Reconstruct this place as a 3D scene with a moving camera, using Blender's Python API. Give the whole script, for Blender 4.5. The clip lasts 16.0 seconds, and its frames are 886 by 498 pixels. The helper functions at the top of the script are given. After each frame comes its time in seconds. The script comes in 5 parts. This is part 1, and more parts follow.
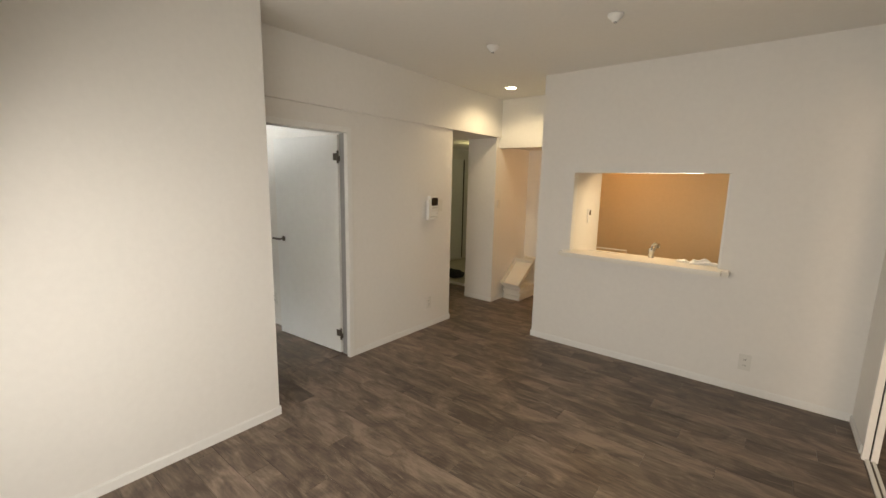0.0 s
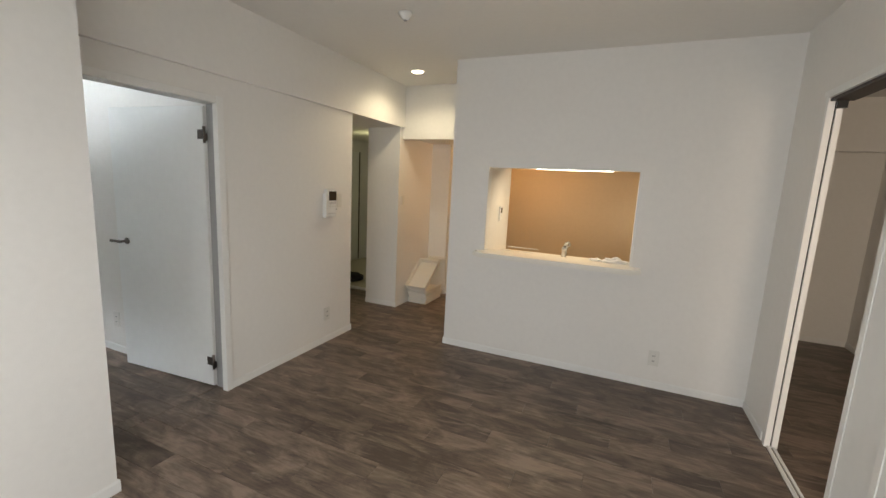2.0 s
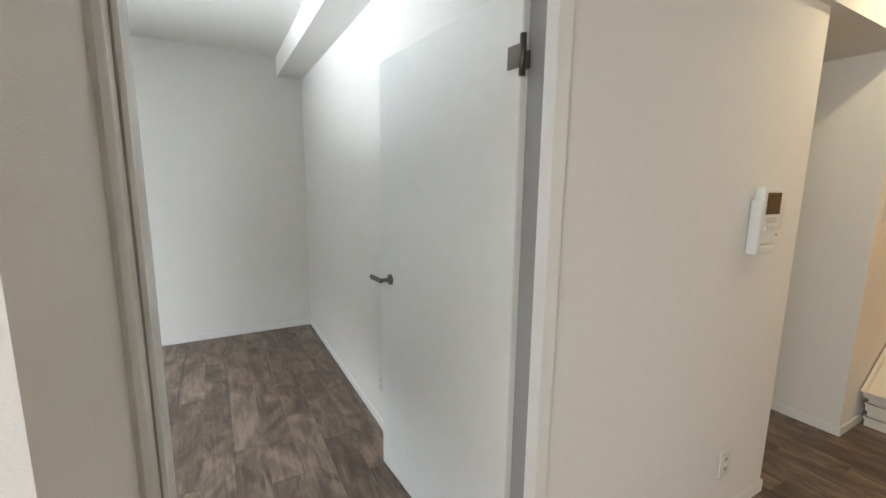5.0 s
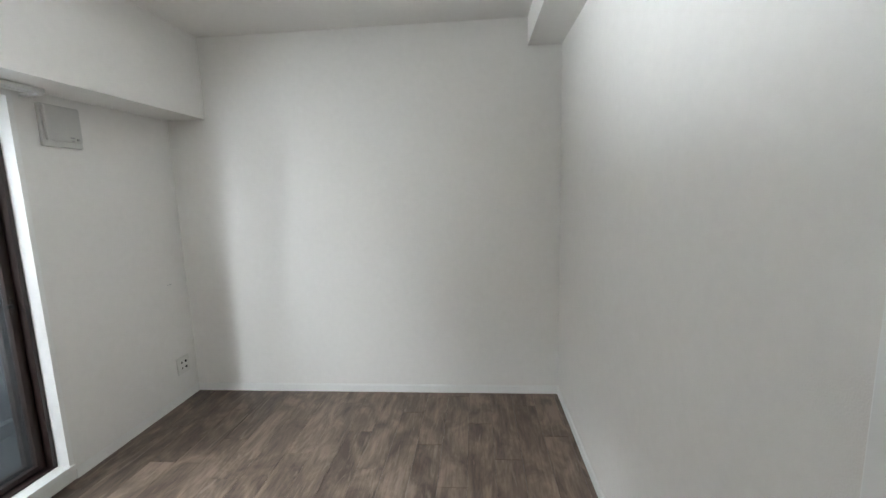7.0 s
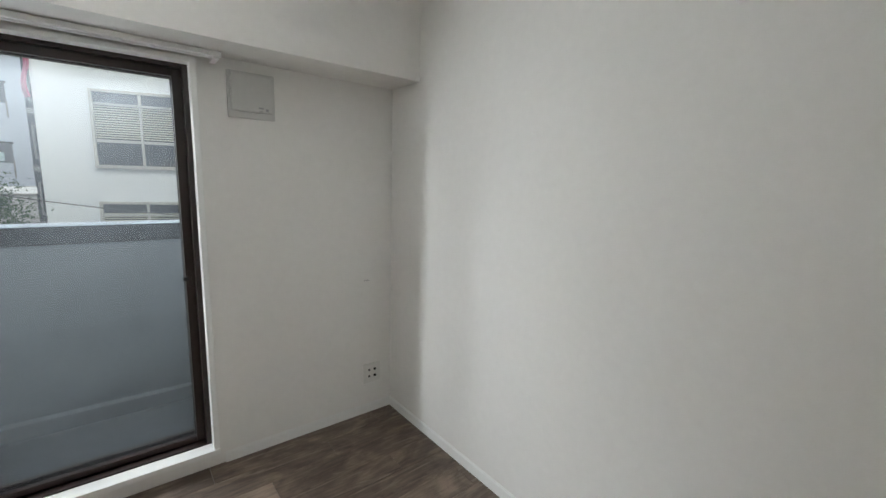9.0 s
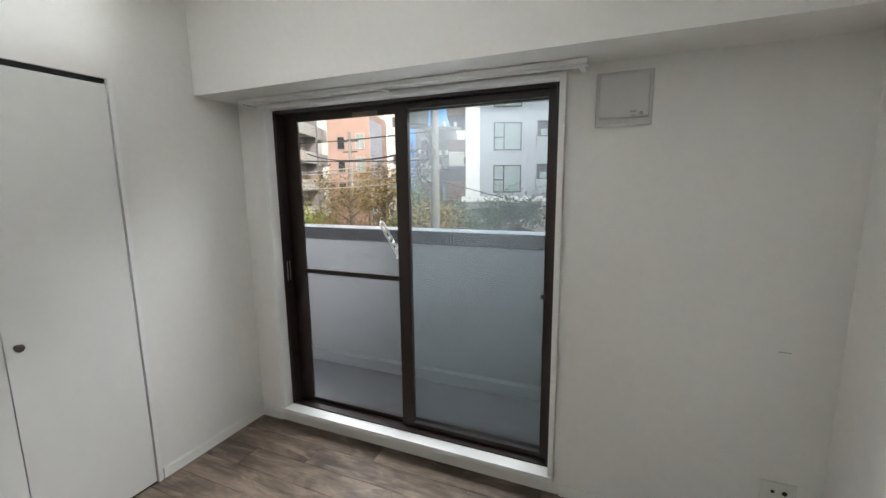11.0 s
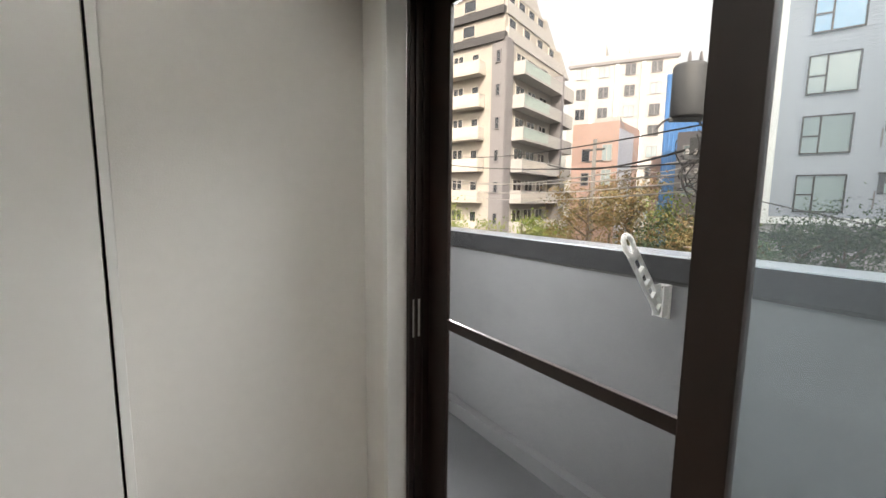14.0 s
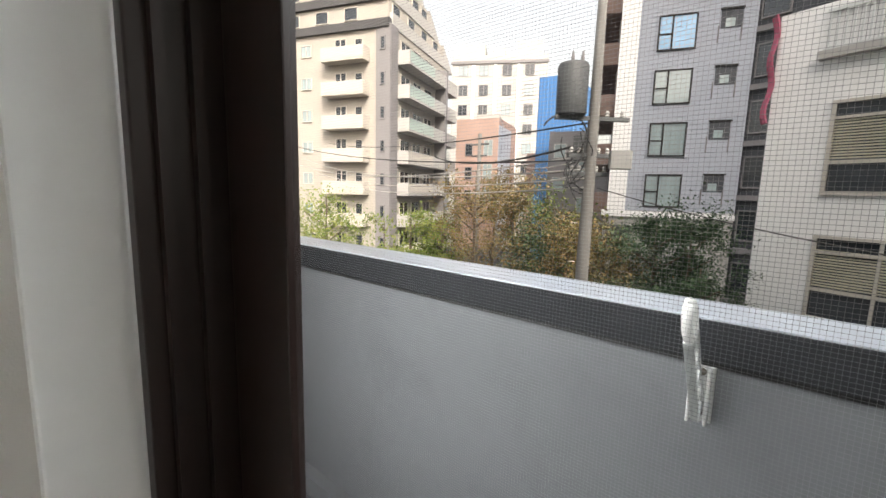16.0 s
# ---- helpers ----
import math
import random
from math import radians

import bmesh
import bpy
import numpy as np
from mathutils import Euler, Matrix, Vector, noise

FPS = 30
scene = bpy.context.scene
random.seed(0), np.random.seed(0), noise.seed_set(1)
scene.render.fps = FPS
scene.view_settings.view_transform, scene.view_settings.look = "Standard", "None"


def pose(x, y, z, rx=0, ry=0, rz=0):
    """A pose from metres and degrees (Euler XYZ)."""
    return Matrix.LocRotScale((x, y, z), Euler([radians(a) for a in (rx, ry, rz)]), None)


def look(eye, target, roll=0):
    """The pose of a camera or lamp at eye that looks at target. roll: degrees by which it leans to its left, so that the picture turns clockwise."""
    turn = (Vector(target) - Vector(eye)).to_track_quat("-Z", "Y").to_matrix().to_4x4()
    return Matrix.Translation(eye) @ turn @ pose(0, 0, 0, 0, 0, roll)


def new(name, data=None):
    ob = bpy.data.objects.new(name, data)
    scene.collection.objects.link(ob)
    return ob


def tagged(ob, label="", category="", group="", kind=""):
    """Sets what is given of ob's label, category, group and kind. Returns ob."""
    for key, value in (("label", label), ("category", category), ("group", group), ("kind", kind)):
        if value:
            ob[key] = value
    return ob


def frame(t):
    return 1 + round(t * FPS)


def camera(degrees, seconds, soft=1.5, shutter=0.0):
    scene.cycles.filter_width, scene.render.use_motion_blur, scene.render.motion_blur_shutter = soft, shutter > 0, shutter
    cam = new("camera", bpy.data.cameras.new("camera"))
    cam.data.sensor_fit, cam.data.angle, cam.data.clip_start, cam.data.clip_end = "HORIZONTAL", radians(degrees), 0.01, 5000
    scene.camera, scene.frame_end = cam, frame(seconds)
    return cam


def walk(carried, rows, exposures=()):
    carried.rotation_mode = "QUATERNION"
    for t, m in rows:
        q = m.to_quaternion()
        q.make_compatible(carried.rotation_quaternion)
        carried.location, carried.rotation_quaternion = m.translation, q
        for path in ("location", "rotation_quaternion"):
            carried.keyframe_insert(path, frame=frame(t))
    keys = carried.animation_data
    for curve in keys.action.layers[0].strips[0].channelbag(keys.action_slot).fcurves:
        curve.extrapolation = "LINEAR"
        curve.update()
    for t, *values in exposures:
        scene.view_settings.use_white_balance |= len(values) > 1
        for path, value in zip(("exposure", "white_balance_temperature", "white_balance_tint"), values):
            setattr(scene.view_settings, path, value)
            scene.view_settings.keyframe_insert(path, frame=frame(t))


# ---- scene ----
cam = camera(94.3, 16.0)
PATH = [
    (0, (2.819, -1.342, 1.58), (1.585, 0.197, 1.254), 1.2),
    (0.5, (2.78, -1.347, 1.583), (1.762, 0.347, 1.278), 2.2),
    (1, (2.745, -1.307, 1.578), (1.825, 0.443, 1.278), 2.7),
    (1.5, (2.629, -1.183, 1.581), (1.778, 0.6, 1.271), 2.7),
    (2, (2.434, -1.028, 1.529), (1.651, 0.785, 1.211), 2.8),
    (2.5, (2.153, -0.894, 1.524), (1.477, 0.961, 1.203), 1.5),
    (3, (1.895, -0.701, 1.49), (1.116, 1.115, 1.181), 1.3),
    (3.5, (1.657, -0.502, 1.467), (0.764, 1.264, 1.176), 1.8),
    (4, (1.367, -0.317, 1.465), (0.326, 1.367, 1.176), -1.1),
    (4.5, (1.082, -0.069, 1.44), (-0.331, 1.316, 1.15), -0.3),
    (5, (0.796, 0.124, 1.428), (-0.93, 1.083, 1.109), 0.7),
    (7.5, (-0.911, 0.348, 1.46), (-2.843, -0.078, 1.168), -1.8),
    (8, (-1.28, 0.326, 1.418), (-3.109, -0.415, 1.091), -1.4),
    (8.5, (-1.615, 0.331, 1.443), (-3.243, -0.78, 1.102), -0.4),
    (9, (-2.02, 0.391, 1.459), (-3.248, -1.155, 1.139), 1.7),
    (9.5, (-2.297, 0.339, 1.479), (-3.125, -1.457, 1.18), 3.2),
    (10, (-2.55, 0.249, 1.515), (-2.829, -1.702, 1.175), 1.4),
    (12.5, (-2.566, -0.411, 1.447), (-1.024, -1.643, 1.123), 1.8),
    (13, (-2.363, -0.687, 1.418), (-0.781, -1.859, 1.068), 2.0),
    (13.5, (-2.075, -0.931, 1.401), (-0.511, -2.137, 1.087), 1.3),
    (14, (-1.754, -1.212, 1.354), (-0.119, -2.338, 1.111), 0.7),
    (14.5, (-1.48, -1.39, 1.384), (-0.002, -2.719, 1.161), -0.9),
    (15, (-1.28, -1.585, 1.392), (0.222, -2.893, 1.213), 0.2),
    (15.5, (-1.155, -1.709, 1.395), (0.229, -3.136, 1.173), -0.2),
    (16, (-1.074, -1.733, 1.409), (0.192, -3.256, 1.136), 1.5),
]
EXPOSURES = ((0, 1.45, 7450, 12), (1.0, 1.45, 6850, 12), (2.0, 1.45, 6500, 10), (3.0, 1.58, 6050, 9), (4.0, 1.65, 5950, 9), (5.0, 1.8, 6500, 10), (7.5, 1.65, 6500, 11), (8.5, 1.55, 6500, 11), (9.5, 1.38, 6800, 11), (12.5, 1.35, 6700, 12), (14, 1.3, 7200, 13), (16, 1.22, 6950, 12))
walk(cam, [(t, look(eye, to, roll)) for t, eye, to, roll in PATH], EXPOSURES)

# ---- world, sun, large lights ----
world = bpy.data.worlds.new("world")
scene.world = world
world.use_nodes = True
wn = world.node_tree
sky = wn.nodes.new("ShaderNodeTexSky")
sky.sky_type = "NISHITA"
sky.sun_disc = False
sky.sun_elevation = radians(38)
sky.sun_rotation = radians(-50)
sky.air_density, sky.dust_density, sky.ozone_density = 1.6, 6.0, 0.0
wn.nodes["Background"].inputs["Strength"].default_value = 0.15
haze = wn.nodes.new("ShaderNodeHueSaturation")
haze.inputs["Saturation"].default_value = 0.35
wn.links.new(sky.outputs[0], haze.inputs["Color"])
wn.links.new(haze.outputs[0], wn.nodes["Background"].inputs["Color"])


def lamp(name, kind, energy, colour, m, **more):
    data = bpy.data.lights.new(name, kind)
    data.energy, data.color = energy, colour
    for key, value in more.items():
        if key == "size":
            data.shape = "RECTANGLE"
            data.size, data.size_y = value
        if key == "angle":
            data.angle = value
        if key == "radius":
            data.shadow_soft_size = value
        if key == "cone":
            data.spot_size, data.spot_blend = value
        if key == "spread":
            data.spread = value
    ob = new(name, data)
    ob.matrix_world = m
    return ob


lamp("sun", "SUN", 1.9, (1.0, 0.95, 0.88), look((-30, 25, 35), (0, 0, 0)), angle=radians(0.6))
# added fill lamps, out of view, standing in for sky light at windows
lamp("fill_bedroom_side", "AREA", 18, (0.86, 0.94, 1.0), look((0.24, -2.42, 1.35), (-1.25, -0.9, 1.1)), size=(0.6, 2.1), spread=radians(95))
# fill strip added inside the room under the beam, facing up
lamp("fill_bedroom_beam", "AREA", 7, (0.86, 0.94, 1.0), look((-1.49, -1.50, 1.965), (-1.49, 0.5, 2.95)), size=(1.6, 0.05), spread=radians(78))
lamp("fill_bedroom_balcony", "AREA", 32, (0.86, 0.94, 1.0), look((-1.49, -2.58, 2.44), (-1.49, -0.6, 1.0)), size=(3.0, 0.45), spread=radians(85))
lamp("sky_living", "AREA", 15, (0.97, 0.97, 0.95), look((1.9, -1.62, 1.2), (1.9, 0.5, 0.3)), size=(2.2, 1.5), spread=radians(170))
# warm fill lamp added at an assumed, unseen window
lamp("fill_side_room", "AREA", 13, (1.0, 0.80, 0.6), look((4.15, -1.75, 1.4), (4.15, 3.0, 1.0)), size=(1.0, 1.5))
# lamps of the place
lamp("downlight_bulb", "SPOT", 11, (1.0, 0.84, 0.55), look((0.45, 2.73, 2.575), (0.45, 2.731, 0)), radius=0.04, cone=(radians(150), 0.6))
lamp("sink_lamp_tube", "AREA", 3.0, (1.0, 0.80, 0.52), look((2.0, 2.83, 1.675), (2.0, 3.3, 0.2)), size=(0.62, 0.03))
lamp("kitchen_bulb", "POINT", 3.5, (1.0, 0.52, 0.17), pose(1.3, 3.75, 1.9), radius=0.06)
lamp("hood_bulb", "SPOT", 2, (1.0, 0.92, 0.78), look((2.95, 4.28, 1.69), (3.0, 4.32, 0)), radius=0.05, cone=(radians(150), 0.7))
lamp("hall_bulb", "POINT", 1.0, (0.95, 0.88, 0.45), pose(-1.1, 4.3, 2.0), radius=0.06)

# ---- materials ----
def mat(name, colour, rough=0.6, metal=0.0, var=0.06, scale=6.0, bump=0.0, bscale=300.0, stain=0.0, stretch=None, spec=0.5):
    """Colour varied at two scales, with optional stains and fine relief."""
    m = bpy.data.materials.new(name)
    m.use_nodes = True
    n, l = m.node_tree.nodes, m.node_tree.links
    b = n["Principled BSDF"]
    b.inputs["Roughness"].default_value, b.inputs["Metallic"].default_value = rough, metal
    b.inputs["Specular IOR Level"].default_value = spec
    geo = n.new("ShaderNodeNewGeometry")
    vec = geo.outputs["Position"]
    if stretch:
        mp = n.new("ShaderNodeMapping")
        mp.inputs["Scale"].default_value = stretch
        l.new(vec, mp.inputs[0])
        vec = mp.outputs[0]
    big, fine = n.new("ShaderNodeTexNoise"), n.new("ShaderNodeTexNoise")
    big.inputs["Scale"].default_value, fine.inputs["Scale"].default_value = scale * 0.25, scale * 9
    big.inputs["Detail"].default_value, fine.inputs["Detail"].default_value = 4, 3
    for k in (big, fine):
        l.new(vec, k.inputs["Vector"])
    mixn = n.new("ShaderNodeMath")
    mixn.operation = "ADD"
    l.new(big.outputs[0], mixn.inputs[0])
    l.new(fine.outputs[0], mixn.inputs[1])
    ramp = n.new("ShaderNodeMapRange")
    ramp.inputs["From Min"].default_value, ramp.inputs["From Max"].default_value = 0.6, 1.4
    ramp.inputs["To Min"].default_value, ramp.inputs["To Max"].default_value = 1 - var, 1 + var
    l.new(mixn.outputs[0], ramp.inputs["Value"])
    sc = n.new("ShaderNodeVectorMath")
    sc.operation = "SCALE"
    sc.inputs[0].default_value = colour
    l.new(ramp.outputs[0], sc.inputs["Scale"])
    out = sc.outputs[0]
    if stain:
        st = n.new("ShaderNodeTexNoise")
        st.inputs["Scale"].default_value, st.inputs["Detail"].default_value, st.inputs["Roughness"].default_value = 2.2, 8, 0.72
        l.new(geo.outputs["Position"], st.inputs["Vector"])
        r2 = n.new("ShaderNodeMapRange")
        r2.inputs["From Min"].default_value, r2.inputs["From Max"].default_value = 0.52, 0.70
        r2.inputs["To Min"].default_value, r2.inputs["To Max"].default_value = 0.0, stain
        l.new(st.outputs[0], r2.inputs["Value"])
        mx = n.new("ShaderNodeMix")
        mx.data_type = "RGBA"
        mx.inputs["B"].default_value = (colour[0] * 0.45, colour[1] * 0.45, colour[2] * 0.45, 1)
        l.new(r2.outputs[0], mx.inputs["Factor"])
        l.new(out, mx.inputs["A"])
        out = mx.outputs["Result"]
    l.new(out, b.inputs["Base Color"])
    rr = n.new("ShaderNodeMapRange")
    rr.inputs["To Min"].default_value, rr.inputs["To Max"].default_value = max(0.03, rough - 0.08), min(1, rough + 0.08)
    l.new(big.outputs[0], rr.inputs["Value"])
    l.new(rr.outputs[0], b.inputs["Roughness"])
    if bump:
        bn, bt = n.new("ShaderNodeBump"), n.new("ShaderNodeTexNoise")
        bt.inputs["Scale"].default_value = bscale
        bt.inputs["Detail"].default_value = 3
        l.new(vec, bt.inputs["Vector"])
        bn.inputs["Strength"].default_value, bn.inputs["Distance"].default_value = bump, 0.002
        l.new(bt.outputs[0], bn.inputs["Height"])
        l.new(bn.outputs[0], b.inputs["Normal"])
    return m


def wood_floor():
    """Grey-brown vinyl planks: long grain, dark knots and pale streaks, each plank of its own tone."""
    m = bpy.data.materials.new("wood_floor")
    m.use_nodes = True
    n, l = m.node_tree.nodes, m.node_tree.links
    b = n["Principled BSDF"]
    geo, info = n.new("ShaderNodeNewGeometry"), n.new("ShaderNodeObjectInfo")
    comb = n.new("ShaderNodeCombineXYZ")
    mul = n.new("ShaderNodeMath")
    mul.operation = "MULTIPLY"
    mul.inputs[1].default_value = 37.0
    l.new(info.outputs["Random"], mul.inputs[0])
    for i in range(3):
        l.new(mul.outputs[0], comb.inputs[i])
    add = n.new("ShaderNodeVectorMath")
    l.new(geo.outputs["Position"], add.inputs[0])
    l.new(comb.outputs[0], add.inputs[1])

    def tex(scale, size, detail, warp=0.0):
        mp, t = n.new("ShaderNodeMapping"), n.new("ShaderNodeTexNoise")
        mp.inputs["Scale"].default_value = scale
        t.inputs["Scale"].default_value, t.inputs["Detail"].default_value, t.inputs["Distortion"].default_value = size, detail, warp
        t.inputs["Roughness"].default_value = 0.62
        l.new(add.outputs[0], mp.inputs[0])
        l.new(mp.outputs[0], t.inputs["Vector"])
        return t.outputs[0]
    grain, cloud, streak = tex((1.1, 11, 1), 6, 6, 0.5), tex((1.0, 2.2, 1), 3.0, 7, 1.0), tex((0.9, 6, 1), 3.2, 4, 1.2)
    r1 = n.new("ShaderNodeValToRGB")
    r1.color_ramp.elements[0].position, r1.color_ramp.elements[1].position = 0.39, 0.63
    r1.color_ramp.elements[0].color, r1.color_ramp.elements[1].color = (0.072, 0.052, 0.040, 1), (0.256, 0.194, 0.150, 1)
    e = r1.color_ramp.elements.new(0.5)
    e.color = (0.138, 0.101, 0.077, 1)
    blend = n.new("ShaderNodeMix")
    blend.inputs["Factor"].default_value = 0.68
    l.new(grain, blend.inputs["A"])
    l.new(cloud, blend.inputs["B"])
    tone = n.new("ShaderNodeMapRange")
    tone.inputs["To Min"].default_value, tone.inputs["To Max"].default_value = -0.05, 0.05
    l.new(info.outputs["Random"], tone.inputs["Value"])
    ad = n.new("ShaderNodeMath")
    l.new(blend.outputs["Result"], ad.inputs[0])
    l.new(tone.outputs[0], ad.inputs[1])
    l.new(ad.outputs[0], r1.inputs[0])
    pale = n.new("ShaderNodeMapRange")
    pale.inputs["From Min"].default_value, pale.inputs["From Max"].default_value = 0.58, 0.70
    pale.inputs["To Max"].default_value = 0.6
    l.new(streak, pale.inputs["Value"])
    mx = n.new("ShaderNodeMix")
    mx.data_type = "RGBA"
    mx.inputs["B"].default_value = (0.29, 0.235, 0.19, 1)
    l.new(pale.outputs[0], mx.inputs["Factor"])
    l.new(r1.outputs[0], mx.inputs["A"])
    l.new(mx.outputs["Result"], b.inputs["Base Color"])
    rg = n.new("ShaderNodeMapRange")
    rg.inputs["To Min"].default_value, rg.inputs["To Max"].default_value = 0.30, 0.52
    l.new(grain, rg.inputs["Value"])
    l.new(rg.outputs[0], b.inputs["Roughness"])
    b.inputs["Specular IOR Level"].default_value = 0.35
    bp = n.new("ShaderNodeBump")
    bp.inputs["Strength"].default_value, bp.inputs["Distance"].default_value = 0.25, 0.002
    l.new(grain, bp.inputs["Height"])
    l.new(bp.outputs[0], b.inputs["Normal"])
    return m


def glass(name, haze, tint):
    m = bpy.data.materials.new(name)
    m.use_nodes = True
    n, l = m.node_tree.nodes, m.node_tree.links
    n.remove(n["Principled BSDF"])
    tr, gl, di = n.new("ShaderNodeBsdfTransparent"), n.new("ShaderNodeBsdfGlossy"), n.new("ShaderNodeBsdfTranslucent")
    tr.inputs[0].default_value = tint
    gl.inputs["Roughness"].default_value = 0.02
    di.inputs[0].default_value = (0.8, 0.85, 0.9, 1)
    fr = n.new("ShaderNodeFresnel")
    fr.inputs[0].default_value = 1.22
    smear = n.new("ShaderNodeTexNoise")
    smear.inputs["Scale"].default_value, smear.inputs["Detail"].default_value = 2.5, 5
    geo = n.new("ShaderNodeNewGeometry")
    l.new(geo.outputs["Position"], smear.inputs["Vector"])
    hz = n.new("ShaderNodeMapRange")
    hz.inputs["From Min"].default_value, hz.inputs["From Max"].default_value = 0.3, 0.75
    hz.inputs["To Min"].default_value, hz.inputs["To Max"].default_value = haze * 0.6, haze * 1.5
    l.new(smear.outputs[0], hz.inputs["Value"])
    m1, m2 = n.new("ShaderNodeMixShader"), n.new("ShaderNodeMixShader")
    l.new(hz.outputs[0], m1.inputs[0])
    l.new(tr.outputs[0], m1.inputs[1])
    l.new(di.outputs[0], m1.inputs[2])
    l.new(fr.outputs[0], m2.inputs[0])
    l.new(m1.outputs[0], m2.inputs[1])
    l.new(gl.outputs[0], m2.inputs[2])
    l.new(m2.outputs[0], n["Material Output"].inputs[0])
    return m


def glow(name, colour, strength):
    m = bpy.data.materials.new(name)
    m.use_nodes = True
    b = m.node_tree.nodes["Principled BSDF"]
    b.inputs["Base Color"].default_value = (*colour, 1)
    b.inputs["Emission Color"].default_value = (*colour, 1)
    b.inputs["Emission Strength"].default_value = strength
    return m


def leaves(name, a, b_, c):
    m = bpy.data.materials.new(name)
    m.use_nodes = True
    n, l = m.node_tree.nodes, m.node_tree.links
    b = n["Principled BSDF"]
    geo = n.new("ShaderNodeNewGeometry")
    r = n.new("ShaderNodeValToRGB")
    r.color_ramp.elements[0].color, r.color_ramp.elements[1].color = (*a, 1), (*c, 1)
    e = r.color_ramp.elements.new(0.5)
    e.color = (*b_, 1)
    l.new(geo.outputs["Random Per Island"], r.inputs[0])
    l.new(r.outputs[0], b.inputs["Base Color"])
    b.inputs["Roughness"].default_value = 0.7
    b.inputs["Specular IOR Level"].default_value = 0.2
    return m


WALL = mat("wallpaper", (0.80, 0.785, 0.755), 0.75, bump=0.35, bscale=260, var=0.025, scale=3)
# white paper with the kitchen's warm lamp light put into its colour
WARMLIT = mat("warm_lit_wallpaper", (0.66, 0.51, 0.33), 0.75, bump=0.35, bscale=260, var=0.03, scale=3)
CEIL = mat("ceiling_paper", (0.80, 0.785, 0.75), 0.8, bump=0.3, bscale=260, var=0.025, scale=3)
TRIM = mat("white_trim", (0.82, 0.82, 0.80), 0.42, var=0.03, scale=4)
DOOR = mat("white_laminate", (0.82, 0.83, 0.82), 0.38, var=0.03, scale=2)
CLOSET = mat("closet_laminate", (0.78, 0.775, 0.755), 0.45, var=0.02, scale=2, bump=0.08, bscale=120)
WOOD = wood_floor()
JOINT = mat("plank_joint", (0.035, 0.027, 0.022), 0.8)
BRONZE = mat("bronze_aluminium", (0.018, 0.0085, 0.0065), 0.40, metal=0.0, var=0.15, scale=5)
BLACK = mat("black_seal", (0.008, 0.008, 0.008), 0.6)
CHROME = mat("chrome", (0.62, 0.62, 0.60), 0.22, metal=1.0, var=0.05)
STEEL = mat("hinge_metal", (0.15, 0.13, 0.115), 0.36, metal=1.0, var=0.1)
ALU = mat("aluminium", (0.66, 0.67, 0.66), 0.42, metal=0.7, var=0.1, scale=12)
PLASTIC = mat("white_plastic", (0.80, 0.80, 0.78), 0.35, var=0.02)
IVORY = mat("ivory_plastic", (0.72, 0.71, 0.67), 0.4, var=0.03)
SCREEN = mat("dark_screen", (0.035, 0.022, 0.015), 0.15, var=0.05)
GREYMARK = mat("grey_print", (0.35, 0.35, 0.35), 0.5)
COUNTER = mat("counter_cream", (0.80, 0.77, 0.70), 0.3, var=0.03, scale=8)
KPANEL = mat("kitchen_panel", (0.55, 0.54, 0.51), 0.25, var=0.03)
CABINET = mat("cabinet_brown", (0.17, 0.12, 0.08), 0.4, var=0.12, stretch=(1, 1, 0.1))
IRON = mat("cast_iron", (0.015, 0.015, 0.016), 0.5, var=0.2)
BASKET = mat("basket_plastic", (0.80, 0.77, 0.70), 0.45, var=0.03)
CLOTH = mat("white_cloth", (0.8, 0.79, 0.77), 0.9, bump=0.6, bscale=80)
DARKBAG = mat("dark_fabric", (0.02, 0.02, 0.025), 0.8, bump=0.5, bscale=90, var=0.2)
TILE = mat("entrance_tile", (0.50, 0.47, 0.38), 0.5, var=0.08)
PARAPET = mat("painted_parapet", (0.13, 0.135, 0.145), 0.8, bump=0.25, bscale=70, var=0.07, scale=3, stain=0.35)
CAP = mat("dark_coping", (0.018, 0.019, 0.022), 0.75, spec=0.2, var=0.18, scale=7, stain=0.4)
# the sky's reflection on the coping is put into this pale colour
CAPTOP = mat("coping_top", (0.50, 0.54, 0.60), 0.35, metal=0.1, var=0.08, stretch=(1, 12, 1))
BALC = mat("balcony_floor", (0.07, 0.074, 0.082), 0.75, bump=0.5, bscale=60, var=0.09, stain=0.4)
STUCCO = mat("outer_wall", (0.5, 0.5, 0.48), 0.85, bump=0.5, bscale=60, var=0.06)
PANE = glass("window_glass", 0.02, (0.93, 0.96, 0.97, 1))
MESHWIRE = mat("screen_wire", (0.24, 0.24, 0.25), 0.6)
ASPHALT = mat("asphalt", (0.05, 0.05, 0.052), 0.9, bump=0.4, bscale=40, var=0.15, scale=0.5)
CREAM = mat("cream_facade", (0.40, 0.37, 0.325), 0.85, var=0.1, scale=0.8, bump=0.3, bscale=6)
TAN = mat("tan_balcony", (0.50, 0.47, 0.42), 0.8, var=0.08, scale=1)
GREYF = mat("grey_pier", (0.22, 0.21, 0.215), 0.8, var=0.1, scale=1)
GREENRAIL = mat("pale_green_panel", (0.36, 0.44, 0.40), 0.35, var=0.08)
WHITEF = mat("white_facade", (0.42, 0.41, 0.39), 0.8, var=0.07, scale=0.7, stain=0.12)
SIDING = mat("grey_siding", (0.40, 0.43, 0.49), 0.7, var=0.05, scale=0.8)
BROWNF = mat("brown_balcony", (0.17, 0.12, 0.105), 0.75, var=0.1)
PINKB = mat("pink_brick", (0.40, 0.28, 0.24), 0.85, var=0.12, scale=2)
